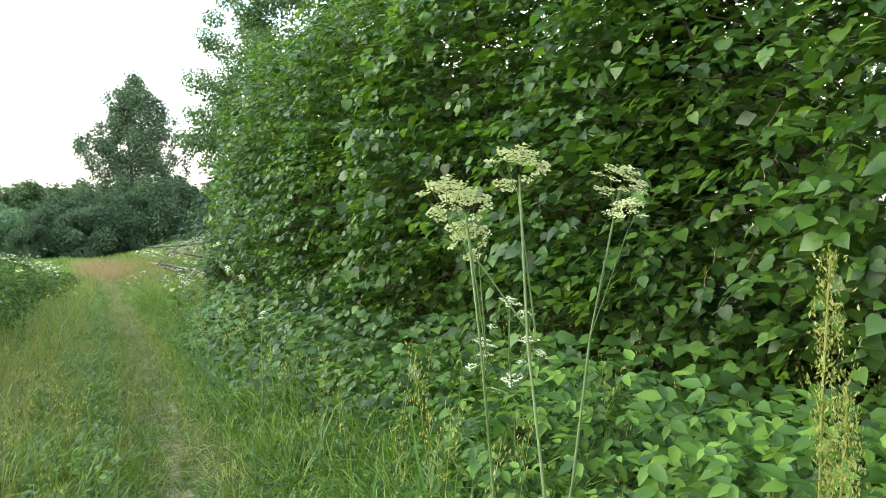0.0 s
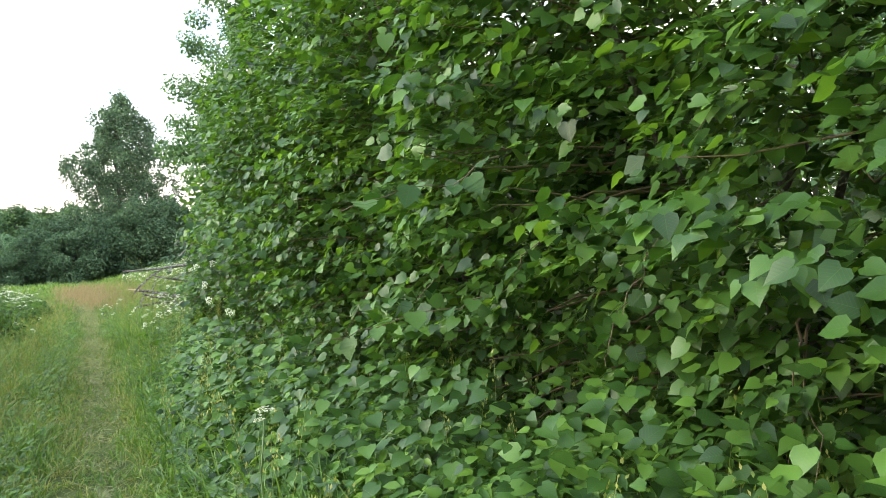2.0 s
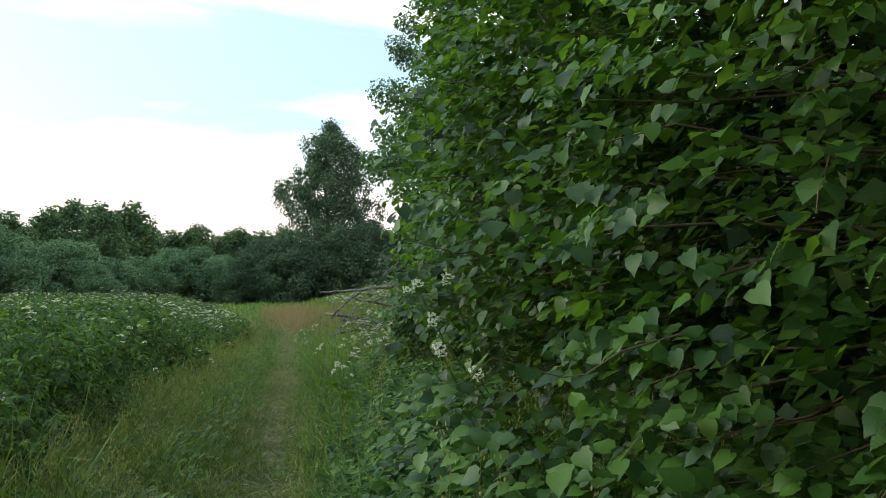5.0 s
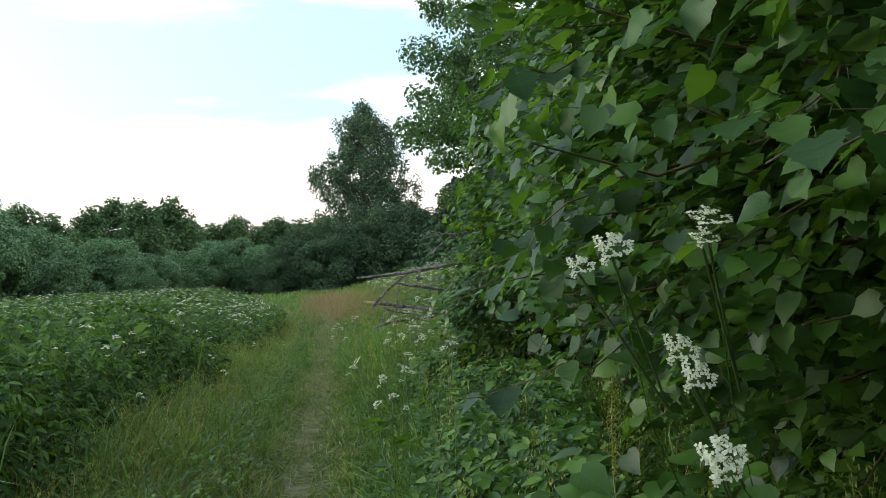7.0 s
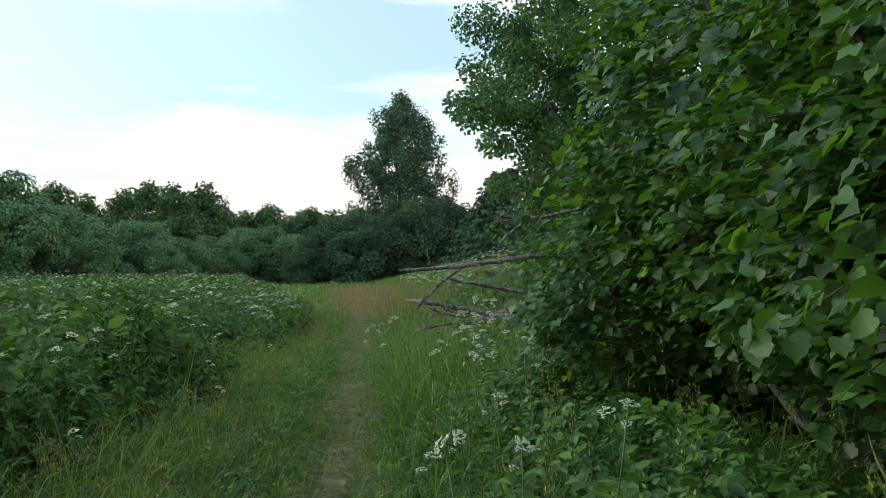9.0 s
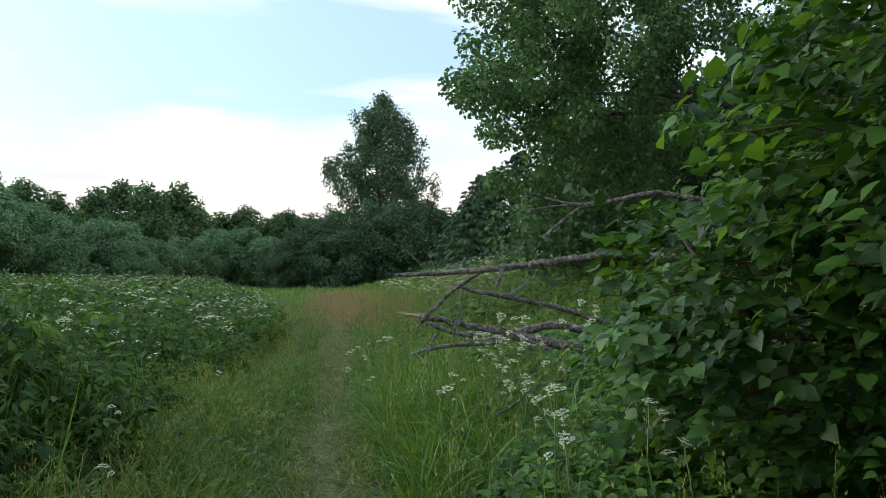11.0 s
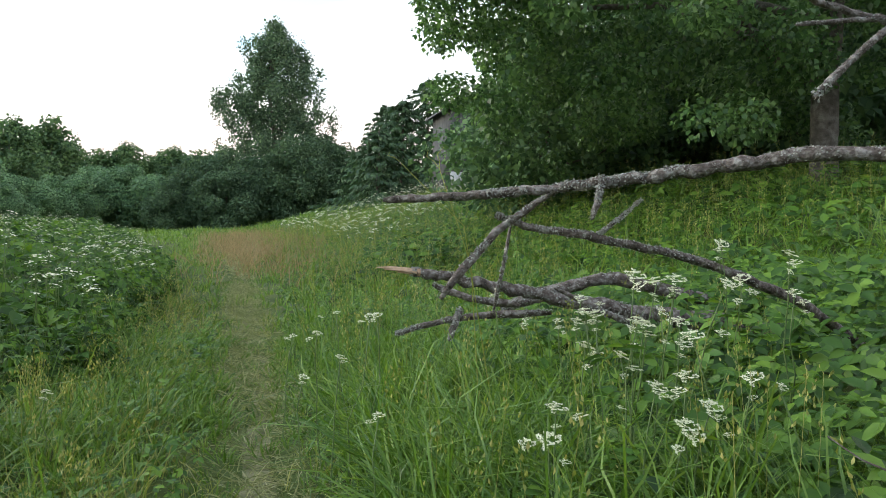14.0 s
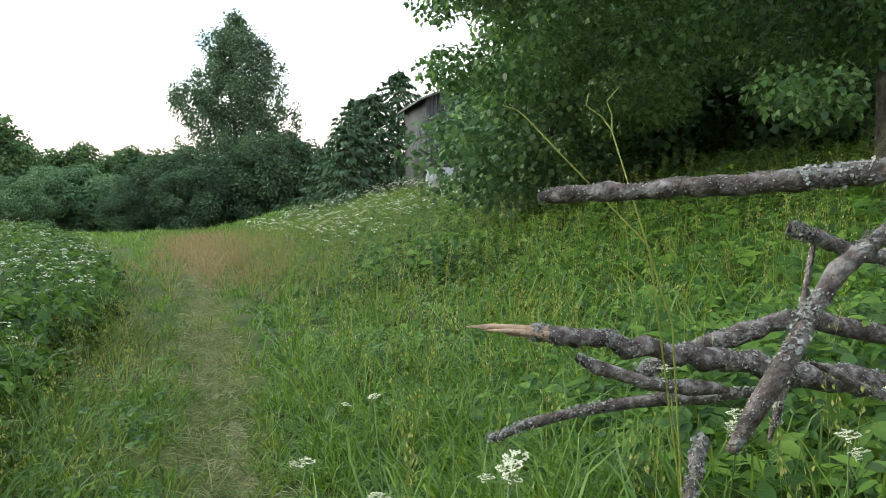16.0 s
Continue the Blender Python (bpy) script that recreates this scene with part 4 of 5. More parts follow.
def shed():
    x0, y0 = 9.15, 58.3
    z0 = float(ground_z(x0, y0)) - 0.1
    W, Dp, E, H = 6.4, 5.0, 4.9, 6.0
    ob = thing("wooden_shed", (x0, y0, z0), "old grey wooden shed with dark roof and pale boards", "shed")
    c, f = box(0.05, 0.06, 0, W - 0.05, Dp, E)
    part("body", quick_mesh("body", c, f, DARKBOARD), ob)
    v = np.array([(0.05, 0.06, E), (W - 0.05, 0.06, E), (W / 2, 0.06, H), (0.05, Dp, E), (W - 0.05, Dp, E), (W / 2, Dp, H)])
    gable = bpy.data.meshes.new("gable")
    gable.from_pydata(v.tolist(), [], [(0, 1, 2), (3, 5, 4), (0, 2, 5, 3), (1, 4, 5, 2)])
    gable.materials.append(DARKBOARD)
    part("gable", gable, ob)
    r = np.random.default_rng(4)
    plank = quick_mesh("board", *box(0, 0, 0, 0.19, 0.035, 1.0), GREYBOARD)
    dark = quick_mesh("board", *box(0, 0, 0, 0.19, 0.035, 1.0), DARKBOARD)
    for i in range(int(W / 0.2)):
        xm = i * 0.2 + 0.1
        top = E + (H - E) * (1 - abs(xm - W / 2) / (W / 2))
        b = part("board", dark, ob)
        b.location, b.scale = (i * 0.2, 0.02 + 0.008 * r.random(), 1.45), (1, 1, top - 1.5)
        b = part("board", plank, ob)
        b.location, b.scale = (i * 0.2, -0.02, 0.02 + 0.05 * r.random()), (1, 1, 1.35)
        b["label"] = "pale whitewashed board"
    for s in (0, 1):
        v0 = [(-0.35 if not s else W + 0.35, -0.4, E - 0.3), (W / 2, -0.4, H + 0.08), (W / 2, Dp + 0.4, H + 0.08), (-0.35 if not s else W + 0.35, Dp + 0.4, E - 0.3)]
        v1 = [(a, b, c + 0.09) for a, b, c in v0]
        me = quick_mesh("roof", np.array(v0 + v1), np.array([(0, 1, 2, 3), (4, 5, 6, 7), (0, 1, 5, 4), (1, 2, 6, 5), (2, 3, 7, 6), (3, 0, 4, 7)]), ROOFING)
        part("roof", me, ob)
    w = part("window", quick_mesh("window", *box(1.0, -0.035, 0.35, 1.5, -0.02, 0.95), PANE), ob, "small dark window")
    for a in ((0.95, -0.05, 0.3, 1.55, -0.025, 0.36), (0.95, -0.05, 0.94, 1.55, -0.025, 1.0), (0.95, -0.05, 0.36, 1.01, -0.025, 0.94), (1.49, -0.05, 0.36, 1.55, -0.025, 0.94)):
        part("frame", quick_mesh("frame", *box(*a), GREYBOARD), w)


shed()


# ---- fallen dead tree ----
def fallen_tree():
    ob = thing("fallen_dead_tree", (3.6, 20.4, float(ground_z(3.6, 20.4))), "fallen dead tree with bare lichen-crusted broken branches lying in the grass", "dead tree")
    off = np.array(ob.location)

    def limb(name, pts, r0, r1, label="", seed=0, power=1.0, rough=0.045):
        r0, r1 = 0.86 * r0, 0.86 * r1
        p = np.array(pts, float)
        t = np.linspace(0, 1, len(p))
        m = max(8, int(14 * np.linalg.norm(np.diff(p, axis=0), axis=1).sum()))
        tt = np.linspace(0, 1, m)
        q = np.stack([np.interp(tt, t, p[:, j]) for j in range(3)], 1)
        r = np.random.default_rng(seed)
        q[1:-1] += 0.07 * (r0 + r1) * r.normal(size=(m - 2, 3))
        c, f = tube(q - off, np.interp(tt ** power, [0, 1], [r0, r1]) * (1 + 0.1 * r.normal(size=m)) * np.where((np.arange(m) == 0) | (np.arange(m) == m - 1), 0.45, 1), 10, rough, seed)
        o = part(name, quick_mesh(name, c, f, DEADWOOD, True), ob, label)
        # raised flakes of lichen and bark
        k = int(950 * m / 10)
        i = r.integers(0, m - 1, k)
        d = unit(r.normal(size=(k, 3)) + np.array((0, -0.2, 0.5)))
        ax = unit(q[i + 1] - q[i])
        d = unit(d - ax * (d * ax).sum(1)[:, None])
        rad = np.interp(tt[i] ** power, [0, 1], [r0, r1])
        pos = q[i] + (q[i + 1] - q[i]) * r.random((k, 1)) + d * (rad * 0.97)[:, None] - off
        c, f = scatter(DIAMOND, pos, ax + 0.9 * r.normal(size=(k, 3)), d + 0.35 * r.normal(size=(k, 3)), 0.0085 * r.uniform(0.3, 1.7, k) * np.where(np.sin(9 * pos.sum(1) + 3 * np.sin(5 * pos[:, 0])) > -0.2, 1.0, 0.35), 1.1)
        tagged(part("lichen", quick_mesh("lichen", c, f, LICHEN), o), "pale grey lichen crust", kind="stuff")
        return o

    limb("trunk", [(0.46, 21.0, 1.425), (0.85, 20.82, 1.45), (1.24, 20.66, 1.49), (1.73, 20.39, 1.56), (2.28, 20.12, 1.65), (3.3, 19.65, 1.6), (4.6, 19.1, 1.1), (5.6, 18.7, 0.5)], 0.021, 0.054, "long leaning dead stem", 1)
    low = limb("log", [(0.74, 21.79, 1.02), (0.95, 21.8, 0.99), (1.4, 21.84, 0.9), (1.8, 21.87, 0.82), (2.3, 21.9, 0.74), (3.1, 21.97, 0.63), (4.0, 22.1, 0.42)], 0.033, 0.11, "low broken log", 2, 1.8)
    for k, (dx, dy, dz, w) in enumerate(((0.0, 0.0, 0.012, 0.018), (0.09, 0.012, -0.006, 0.016), (0.05, -0.014, 0.0, 0.013), (0.13, 0.0, -0.018, 0.015))):
        c, f = tube(np.array([(0.53 + dx, 21.78 + dy, 1.035 + dz), (0.62 + dx, 21.785 + dy, 1.03 + dz), (0.80, 21.79 + dy, 1.015 + 0.6 * dz)]) - off, [0.002, w * 0.7, w], 6, 0.2, 3 + k)
        part("broken_end", quick_mesh("broken_end", c, f, BARE, False), low, "pale pinkish splintered wood")
    limb("branch", [(1.24, 20.66, 1.47), (1.1, 20.68, 1.38), (0.99, 20.70, 1.30), (0.87, 20.68, 1.18), (0.78, 20.63, 1.10), (0.68, 20.62, 0.965)], 0.02, 0.026, seed=4)
    limb("branch", [(1.02, 20.92, 1.36), (1.2, 20.9, 1.30), (1.48, 20.78, 1.26), (2.1, 20.85, 1.14), (2.8, 21.0, 0.92), (3.5, 21.2, 0.55)], 0.018, 0.034, seed=5)
    limb("branch", [(1.42, 20.5, 1.55), (1.38, 20.47, 1.42), (1.35, 20.46, 1.34)], 0.022, 0.015, "short hanging stub", 6)
    limb("branch", [(1.75, 20.78, 1.45), (1.62, 20.78, 1.34), (1.52, 20.78, 1.27)], 0.01, 0.012, seed=7)
    limb("branch", [(0.70, 22.1, 0.60), (0.9, 22.08, 0.66), (1.2, 22.02, 0.72), (1.7, 21.95, 0.74)], 0.02, 0.03, "low lichened branch", 8)
    limb("branch", [(0.86, 21.7, 0.95), (1.1, 21.62, 0.86), (1.4, 21.7, 0.82)], 0.022, 0.028, seed=9)
    limb("branch", [(1.55, 22.6, 0.70), (1.9, 22.6, 0.82), (2.4, 22.6, 0.93), (3.2, 22.5, 0.75)], 0.05, 0.06, "thick grey log behind", 10)
    limb("branch", [(1.55, 21.5, 0.94), (1.85, 21.45, 0.80), (2.05, 21.45, 0.72)], 0.012, 0.03, "bare split branch", 11)
    limb("branch", [(1.12, 20.95, 1.36), (1.08, 20.96, 1.1), (1.04, 21.0, 0.86)], 0.008, 0.012, seed=12)
    limb("branch", [(0.87, 21.02, 0.88), (0.83, 20.98, 0.8), (0.80, 20.96, 0.72)], 0.02, 0.014, seed=13)
    limb("branch", [(1.38, 19.1, 2.02), (1.6, 19.1, 1.96), (1.8, 19.1, 1.94), (2.3, 19.1, 2.06), (3.2, 19.2, 1.95), (4.2, 19.2, 1.4)], 0.009, 0.03, "upper dead branch", 14)
    limb("branch", [(1.47, 19.08, 1.70), (1.6, 19.08, 1.82), (1.76, 19.1, 1.95), (2.0, 19.1, 2.0)], 0.016, 0.012, seed=15)
    limb("branch", [(1.38, 19.05, 1.90), (1.55, 19.08, 1.93), (1.7, 19.1, 1.95)], 0.008, 0.01, seed=16)


fallen_tree()


# ---- linden hedge ----
def spray(ob, a, b, n, size, seed):
    """A twig from a to b, in the thing's own axes, with n large leaves on alternate sides."""
    r = np.random.default_rng(seed)
    m = n + 2
    q = bent(a, b, m, 0.06, seed)
    c, f = tube(q, np.linspace(0.003, 0.0012, m), 5, cap=False)
    sp = part("spray", quick_mesh("spray", c, f, TWIG, True), ob)
    for k in range(n):
        i = 1 + k
        sgn = 1 if k % 2 else -1
        t = unit(q[i + 1] - q[i - 1])
        s = unit(np.cross(t, (0, 0, 1.0))) * sgn
        al = unit(0.6 * t + 0.75 * s + np.array((0, 0, -0.55)) + 0.25 * r.normal(size=3))
        nr = unit(np.array((-0.2, -0.15, 0.85)) + 0.3 * r.normal(size=3))
        x = unit(np.cross(al, nr))
        z = np.cross(x, al)
        o = part("leaf", LEAF_MESHES[int(r.integers(0, 3))], sp)
        sz = size * r.uniform(0.75, 1.25)
        o.matrix_local = Matrix((*[(*(sz * np.array((x[j], al[j], z[j]))), q[i][j] + 0.02 * s[j]) for j in range(3)], (0, 0, 0, 1)))


def linden(place_y, n_out, n_in, near_leaves, seed, cx_add=2.0, top=4.4, half=1.75):
    r = np.random.default_rng(seed)
    fx = float(face_x(place_y))
    cx = fx + cx_add
    z0 = float(ground_z(cx, place_y))
    ob = thing("linden_shrub", (cx, place_y, z0), "dense green linden shrub with heart-shaped leaves reaching over the path", "shrub", "linden shrubs of the hedge")
    rad = np.array((cx_add, half, (top + 0.2) / 2))
    cen = np.array((0, 0, rad[2] - 0.1))
    full_foot = place_y < 9 or place_y > 16

    def shell(n, depth, back=0.35, sink=0.0):
        d = unit(r.normal(size=(n * 2, 3)))
        d = d[(d[:, 0] < 0.15) | (r.random(n * 2) < back)][:n]
        m = len(d)
        e = np.where((d[:, 2] < 0) & full_foot, 4.2, 2.6)
        s = 1 / (np.abs(d) ** e[:, None]).sum(1) ** (1 / e)
        w = 1 + 0.09 * np.sin(5 * d[:, 1] + 3 * d[:, 2] + seed) + 0.07 * np.sin(9 * d[:, 2] - 6 * d[:, 1] + 2 * seed)
        p = cen + d * (s * w * (1 - sink - depth * np.abs(r.normal(size=m))))[:, None] * rad
        y = place_y + p[:, 1]
        p[:, 0] += (face_x(y) - fx) * 0.9
        p[:, 0] += (0.3 * smooth(0.9, 0.1, p[:, 2]) if full_foot else 0.75 * smooth(1.35, 0.3, p[:, 2])) * (p[:, 0] < 0)
        p = p[(p[:, 2] + z0 > ground_z(cx + p[:, 0], place_y + p[:, 1]) + 0.12)]
        out = unit(p - cen) * np.array((1, 0.5, 1.0))
        return p, unit(out)

    def leaves(n, depth, size, template, back, per=8, sink=0.0):
        """Leaves in flat layered sprays that reach outward and droop a little."""
        p, out = shell(n // per, depth, back, sink)
        m = len(p)
        t = unit(out * np.array((1, 1, 0.25)) + np.array((0, 0, -0.12)) + 0.45 * r.normal(size=(m, 3)) * np.array((1, 1, 0.5)))
        pl = unit(np.array((-0.12, -0.1, 0.95)) + 0.28 * out + 0.24 * r.normal(size=(m, 3)))
        s = unit(np.cross(t, pl))
        k = (np.arange(per) - per * 0.6)[None, :, None]
        sg = np.where(np.arange(per) % 2, 1.0, -1.0)[None, :, None]
        q = p[:, None] + t[:, None] * k * size * 0.62 + s[:, None] * sg * size * 0.25 + np.array((0, 0, -0.5)) * (k * size * 0.16) ** 2 + 0.012 * r.normal(size=(m, per, 3))
        al = 0.5 * t[:, None] + 0.8 * s[:, None] * sg + np.array((0, 0, -0.38)) + 0.3 * r.normal(size=(m, per, 3))
        nr = unit(pl[:, None] + 0.3 * r.normal(size=(m, per, 3)))
        al, nr, q = al.reshape(-1, 3), nr.reshape(-1, 3), q.reshape(-1, 3)
        al = al - nr * (al * nr).sum(1)[:, None]
        return scatter(template, q, al, nr, size * r.uniform(0.6, 1.25, len(q)), r.uniform(0.85, 1.1, len(q)))

    # stems from the root
    for i in range(9):
        a = r.uniform(0, 6.28)
        tip = cen + np.array((0.75 * rad[0] * math.cos(a), 0.7 * rad[1] * math.sin(a), rad[2] * r.uniform(0.1, 0.85)))
        c, f = (tube(bent((0.2 * r.normal(), 0.2 * r.normal(), -0.15), tip, 8, 0.25, seed * 20 + i), np.linspace(0.04, 0.008, 8), 6, 0.05, i))
        part("stem", quick_mesh("stem", c, f, BARK, True), ob)
    p, out = shell(170, 0.05, 0.1)
    st = p * np.array((0.45, 0.5, 0.75)) + cen * np.array((0, 0, 0.2))
    arr = [tube(bent(a, b, 5, 0.12, seed * 300 + i), np.linspace(0.009, 0.002, 5), 4, cap=False) for i, (a, b) in enumerate(zip(st, p))]
    c, f = joined(arr)
    tagged(part("twig_tangle", quick_mesh("twig_tangle", c, f, TWIG, True), ob), kind="stuff")
    hearts = HEARTS_FINE if 5 < place_y < 14 else [HEART]
    many, size = (1.25, 0.056) if 7 < place_y < 14 else (1.0, 0.072)
    c, f = joined([leaves(int(n_out * many / len(hearts)), 0.07, size, h, 0.12) for h in hearts])
    tagged(part("foliage", quick_mesh("foliage", c, f, LINDEN, True, hearts[0]), ob), kind="stuff")
    c, f = leaves(n_in, 0.2, 0.10, DIAMOND, 0.5, 8, 0.16)
    tagged(part("inner_foliage", quick_mesh("inner_foliage", c, f, LINDEN, False, DIAMOND), ob), kind="stuff")
    # long drooping sprays whose leaves stand clear of the rest
    made = 0
    while made < near_leaves:
        p, out = shell(1, 0.02, 0.0)
        if not len(p) or p[0, 2] < 0.5 or p[0, 2] > 1.8 or p[0, 0] > -0.4 * rad[0]:
            continue
        L = r.uniform(0.15, 0.32)
        a = p[0] - 0.25 * out[0]
        b = p[0] + out[0] * np.array((0.6, 0.6, 0.3)) * L + np.array((0, -0.25 * r.random(), -0.12))
        spray(ob, a, b, 7, 0.06, seed * 50 + made)
        made += 7
    return ob


def large_leaf(seed):
    """A heart-shaped leaf with a toothed rim, a fold along the midrib and a short stalk."""
    r = np.random.default_rng(seed)
    ys = [-0.1, -0.02] + [0.06 * k for k in range(1, 18)] + [1.06]
    xs = np.interp(ys, [-0.1, 0.0, 0.15, 0.3, 0.45, 0.6, 0.75, 0.88, 0.96, 1.06], [0.15, 0.37, 0.48, 0.51, 0.48, 0.40, 0.28, 0.14, 0.05, 0.0])
    xs = [float(x) * (1 + (0.035 if k % 2 else -0.035) * (k > 1)) for k, x in enumerate(xs)]
    mid = [(0.0, max(0.0, y), -0.14 * max(0, y) ** 2) for y in ys]
    side = [(x * (1 + 0.05 * r.normal()), y + 0.012 * r.normal(), 0.16 * x - 0.14 * max(0, y) ** 2 + 0.015 * r.normal()) for x, y in zip(xs, ys)]
    v, f = mirror_leaf(mid, side)
    c, g = joined([(np.array(v), np.array(f)), tube([(0, 0, 0), (0, -0.15, 0.03), (0, -0.32, 0.1)], [0.014, 0.012, 0.012], 4, cap=False)])
    return quick_mesh("leaf", c, g, LINDEN_NEAR, True)


# sprays that reach out over the path: shrub, root, tip, leaves, leaf length
REACHING = [(10.8, (1.4, 10.75, 1.38), (0.84, 10.5, 1.33), 8, 0.075), (10.8, (1.4, 10.7, 1.2), (0.84, 10.42, 1.1), 8, 0.075), (10.8, (1.4, 10.6, 1.55), (0.96, 10.46, 1.5), 7, 0.07),
            (6.0, (1.75, 5.4, 1.8), (1.06, 5.17, 1.56), 9, 0.08), (6.0, (1.8, 5.7, 1.25), (1.05, 5.5, 1.1), 10, 0.075), (8.4, (1.5, 8.05, 1.28), (0.9, 7.86, 1.18), 6, 0.074), (8.4, (1.55, 8.9, 1.5), (1.0, 8.6, 1.62), 8, 0.08),
            (8.4, (1.55, 9.5, 1.6), (1.08, 9.35, 1.5), 7, 0.066), (8.4, (1.55, 9.3, 1.32), (1.12, 9.2, 1.3), 7, 0.066), (8.4, (1.6, 9.4, 1.78), (1.16, 9.2, 1.68), 7, 0.066), (10.8, (1.55, 9.8, 1.72), (1.1, 9.6, 1.62), 7, 0.066)]
LEAF_MESHES = [large_leaf(s) for s in (1, 2, 3)]
for i, (y, top, near_n) in enumerate(((1.2, 4.2, 30), (3.6, 4.3, 56), (6.0, 4.5, 84), (8.4, 4.4, 112), (10.8, 4.3, 112), (13.2, 3.2, 84), (15.4, 3.25, 56))):
    bush = linden(y, 13500, 14000, near_n, 100 + i, 2.0 if i < 6 else 1.7, top)
    for by, a, b, k, sz in REACHING:
        if by == y:
            o = np.array(bush.location)
            spray(bush, np.array(a) - o, np.array(b) - o, k, sz, 900 + k + int(100 * a[2]))
bush = linden(17.3, 7000, 3500, 35, 110, 1.6, 1.75, 1.2)
o = np.array(bush.location)
for k, (a, b) in enumerate((((2.2, 17.95, 1.75), (1.28, 17.72, 1.92)), ((2.1, 17.7, 1.6), (1.5, 17.5, 1.74)), ((1.7, 17.8, 1.3), (1.0, 17.45, 1.42)))):
    spray(bush, np.array(a) - o, np.array(b) - o, 8, 0.08, 960 + k)

# ---- countable flowers ----
flower_group("white_umbel", [(0.57, 12.9, 0.95), (0.91, 14.55, 0.82), (0.86, 15.9, 1.04), (1.11, 13.2, 1.0), (1.3, 16.3, 0.95), (1.55, 17.2, 0.9), (1.1, 17.6, 0.85), (1.9, 18.3, 0.9),
                             (1.6, 21.2, 0.9), (1.3, 21.9, 0.85)], 0.068, PETAL,
             "white umbel flower on a leafy green stalk", "white umbels beside the path", 2)
flower_group("white_umbel", [(1.31, 19.92, 1.11), (1.44, 19.99, 1.08), (1.52, 19.98, 1.09), (1.16, 20.05, 0.95), (1.28, 19.82, 0.94), (1.48, 19.77, 0.89), (1.36, 19.59, 0.77), (1.26, 19.62, 0.73), (0.91, 19.69, 0.65), (1.87, 20.2, 1.06), (2.18, 20.75, 1.22), (2.15, 20.14, 1.19)], 0.08, PETAL,
             "creamy white umbel in full flower beside the fallen dead tree", "umbels by the dead tree", 2)
flower_group("white_umbel", [(0.80, 5.1, 0.94), (0.15, 21.2, 0.73), (0.22, 20.6, 0.70), (0.40, 21.0, 0.84), (0.07, 20.9, 0.56), (0.45, 21.1, 0.83), (0.3, 19.9, 0.6), (0.05, 21.9, 0.62), (0.35, 22.4, 0.7), (-0.9, 17.2, 0.5), (-1.2, 15.2, 0.55),
                             (-1.3, 18.6, 0.55), (-1.1, 21.0, 0.5)], 0.055, PETAL, "small flat white umbel among path-side grass", "small umbels in the grass", 1, False)
flower_group("white_umbel", [(1.46, 3.0, 1.12), (1.6, 3.1, 0.95)], 0.1, PETAL, "white umbel flowering against the linden hedge", "umbels before the hedge", 2)
flower_group("white_umbel", [(1.05, 9.55, 1.28), (1.12, 9.6, 1.45), (1.08, 9.5, 1.15), (1.22, 9.5, 1.05), (1.0, 9.65, 1.42)], 0.055, PETAL, "small white umbel flowering among linden leaves", "umbels in the hedge", 1, False, 0.75)
flower_group("tall_angelica", [(0.94, 1.44, 1.46), (0.68, 1.36, 1.47), (0.60, 1.44, 1.40)], 0.125, SEED, "tall pale green angelica going to seed before the hedge", "angelica before the hedge", 1, False, 0.0, ANGELICA)


def reed_panicle(x, y, top, label):
    """A grass stalk with a long plume of small spikelets."""
    z0 = float(ground_z(x, y))
    ob = thing("reed_grass", (x, y, z0), label, "grass", "plumed grasses by the hedge")
    h = top - z0
    pts = bent((0, 0, -0.02), (0.03, 0.02, h), 8, 0.03, 5)
    c, f = tube(pts, np.linspace(0.004, 0.0015, 8), 5)
    part("stalk", quick_mesh("stalk", c, f, DRYGRASS, True), ob)
    r = np.random.default_rng(int(900 * x + 31 * y))
    n = 900
    t = r.uniform(0, 1, n)
    p = pts[-1] * (1 - 0.27 * t)[:, None] + r.normal(size=(n, 3)) * (0.004 + 0.011 * np.sin(np.pi * np.clip(t + 0.05, 0, 1)))[:, None]
    c, f = scatter(DIAMOND, p, np.array((0, 0, 1.0)) + 0.5 * r.normal(size=(n, 3)), r.normal(size=(n, 3)), 0.009 * r.uniform(0.6, 1.3, n), 0.45)
    tagged(part("plume", quick_mesh("plume", c, f, DRYGRASS), ob), kind="stuff")
    n = 5
    a = r.uniform(0, 6.28, n)
    up = np.stack([0.5 * np.cos(a), 0.5 * np.sin(a), np.ones(n)], 1)
    c, f = scatter(BLADE, np.stack([0 * a, 0 * a, np.linspace(0.05, 0.5 * h, n)], 1), up, np.stack([np.cos(a), np.sin(a), 0 * a], 1), 0.35, 0.03)
    part("blade", quick_mesh("blade", c, f, GRASS), ob)


for x, y, top in ((0.87, 0.83, 1.33), (0.98, 0.9, 1.12), (1.25, 10.6, 1.15)):
    reed_panicle(x, y, top, "brownish plumed grass stalk standing before the hedge")


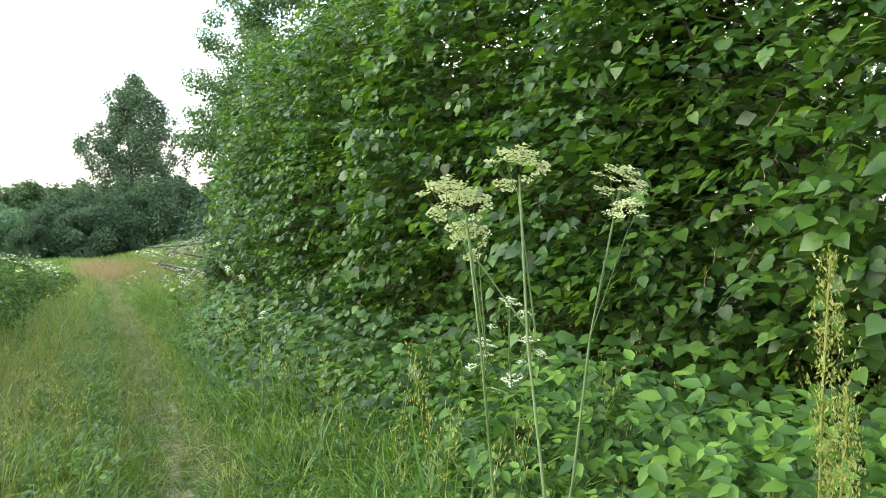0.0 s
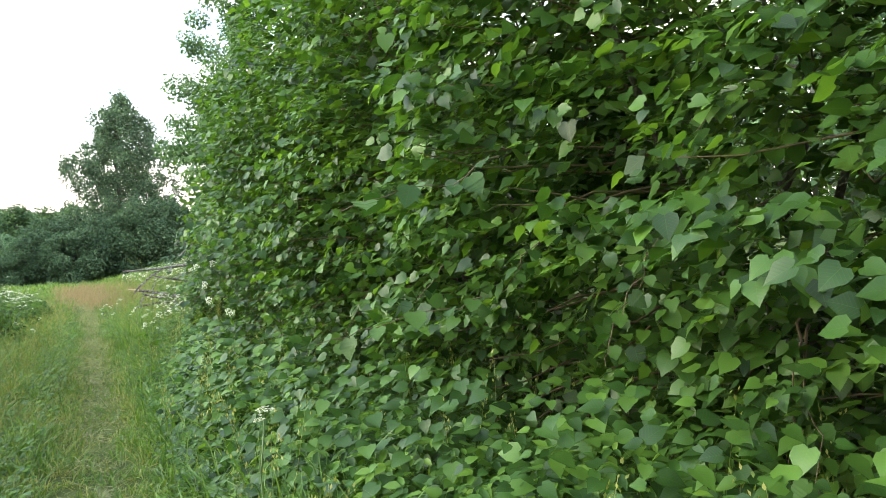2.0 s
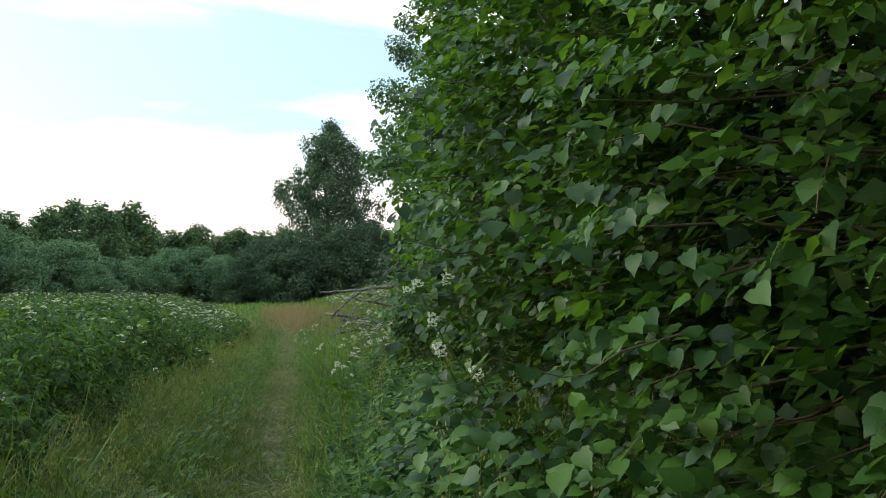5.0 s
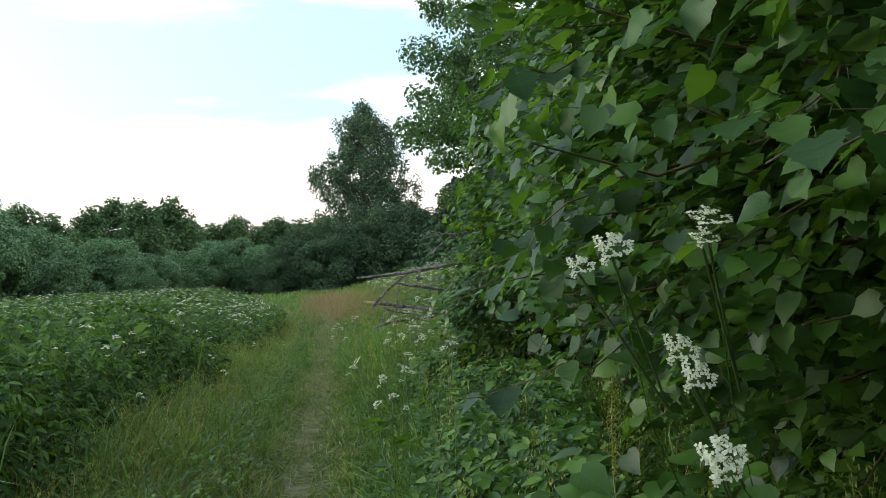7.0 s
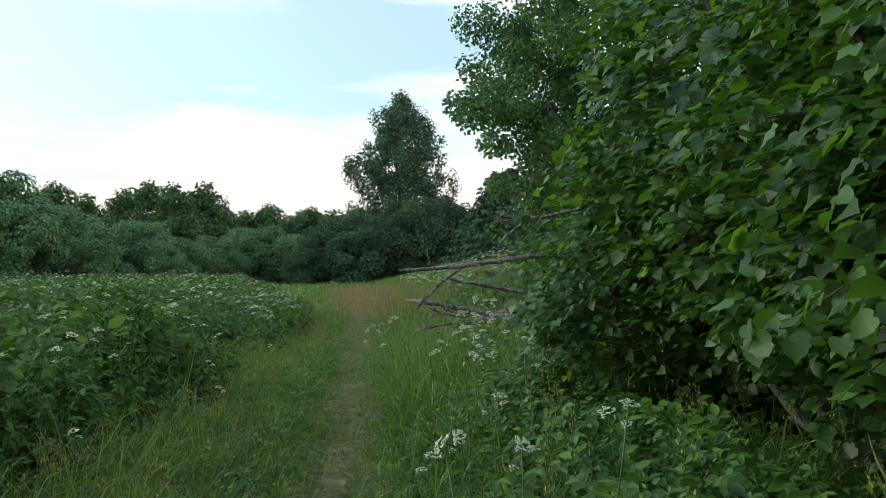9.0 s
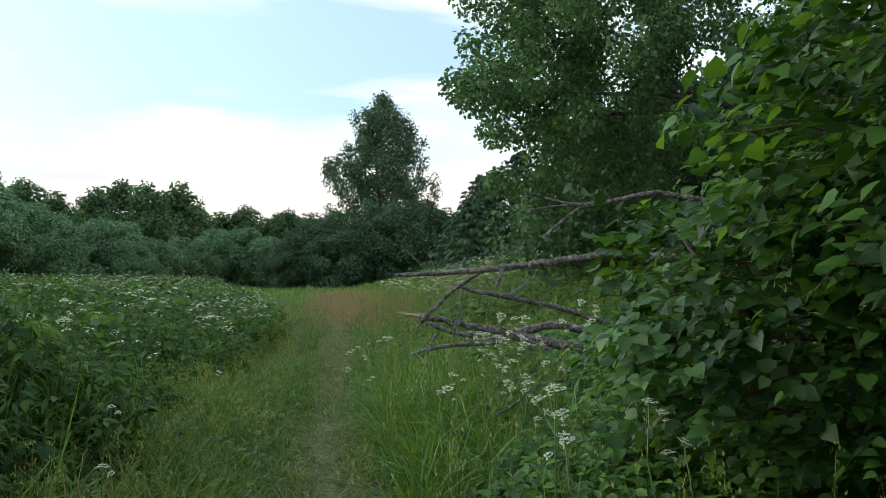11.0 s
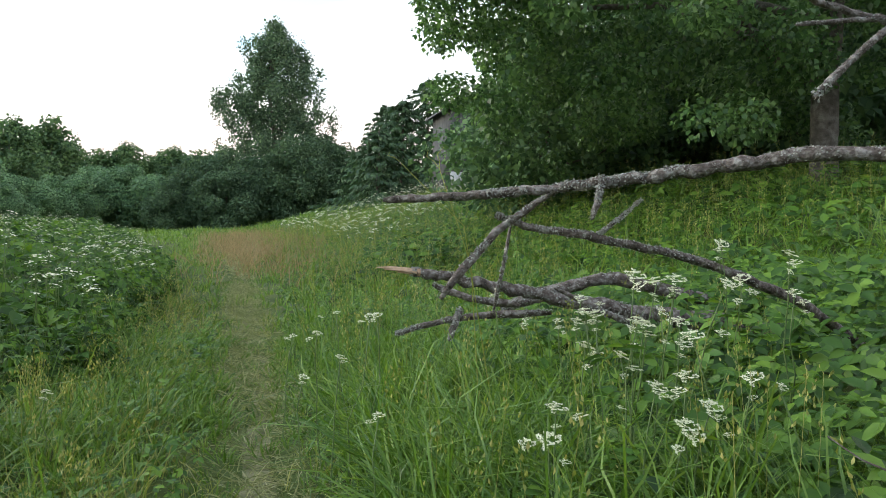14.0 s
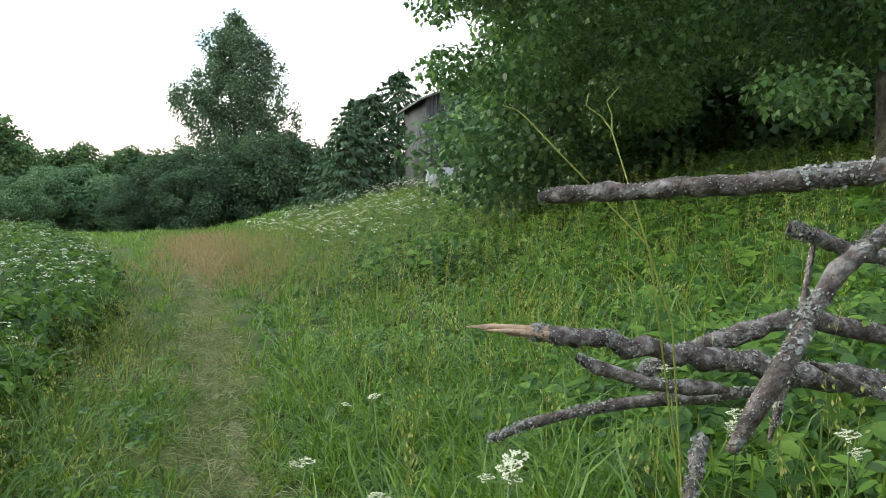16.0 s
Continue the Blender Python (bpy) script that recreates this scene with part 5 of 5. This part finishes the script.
def dry_stalk(pts, fork, label):
    p = np.array(pts)
    ob = thing("dry_stalk", tuple(p[0]), label, "dry plant", "dry stalks by the dead tree")
    c, f = tube(np.array([p[0], 0.5 * (p[0] + p[1]), p[1], 0.5 * (p[1] + p[2]), p[2]]) - p[0], np.linspace(0.0035, 0.002, 5), 6, 0.05)
    part("stalk", quick_mesh("stalk", c, f, DRYGRASS, True), ob)
    for a, b in fork:
        c, f = tube(bent(p[2] - p[0], p[2] - p[0] + np.array((a, 0.02, b)), 4, 0.02, 3), np.linspace(0.0025, 0.0015, 4), 5)
        part("twig", quick_mesh("twig", c, f, DRYGRASS, True), ob)


dry_stalk([(1.1, 21.4, float(ground_z(1.1, 21.4))), (1.02, 21.4, 1.08), (0.83, 21.4, 1.62)], ((-0.06, 0.1), (0.03, 0.12)), "pale dry forked stalk leaning over the dead branches")
dry_stalk([(1.25, 21.6, float(ground_z(1.25, 21.6))), (1.0, 21.5, 1.3), (0.62, 21.5, 1.66)], ((-0.05, 0.05),), "thin pale dry stalk leaning over the dead branches")


def fallen_twig(pts, forks, label):
    """A thin dead twig caught in the herbs, with side shoots."""
    p = np.array(pts)
    ob = thing("fallen_twig", (p[0][0], p[0][1], float(ground_z(p[0][0], p[0][1]))), label, "twig", "dead twigs in the herbs")
    o = np.array(ob.location)
    c, f = tube(np.concatenate([bent(p[i], p[i + 1], 5, 0.03, 40 + i)[: (None if i == len(p) - 2 else -1)] for i in range(len(p) - 1)]) - o, np.linspace(0.0065, 0.0025, 4 * (len(p) - 1) + 1), 6, 0.05, 3)
    stem = part("stem", quick_mesh("stem", c, f, DEADWOOD, True), ob)
    for k, (a, b) in enumerate(forks):
        c, f = tube(bent(a, b, 5, 0.03, 60 + k) - o, np.linspace(0.004, 0.0015, 5), 5, 0.05, k)
        part("shoot", quick_mesh("shoot", c, f, DEADWOOD, True), ob)


fallen_twig([(1.0, 18.05, 0.62), (1.3, 18.3, 0.76), (1.62, 18.55, 0.8)], (((1.3, 18.3, 0.76), (1.1, 18.5, 0.86)), ((1.2, 18.2, 0.71), (1.28, 18.05, 0.62)), ((1.45, 18.42, 0.78), (1.7, 18.3, 0.72))), "thin bare dead twig lying over green herbs")
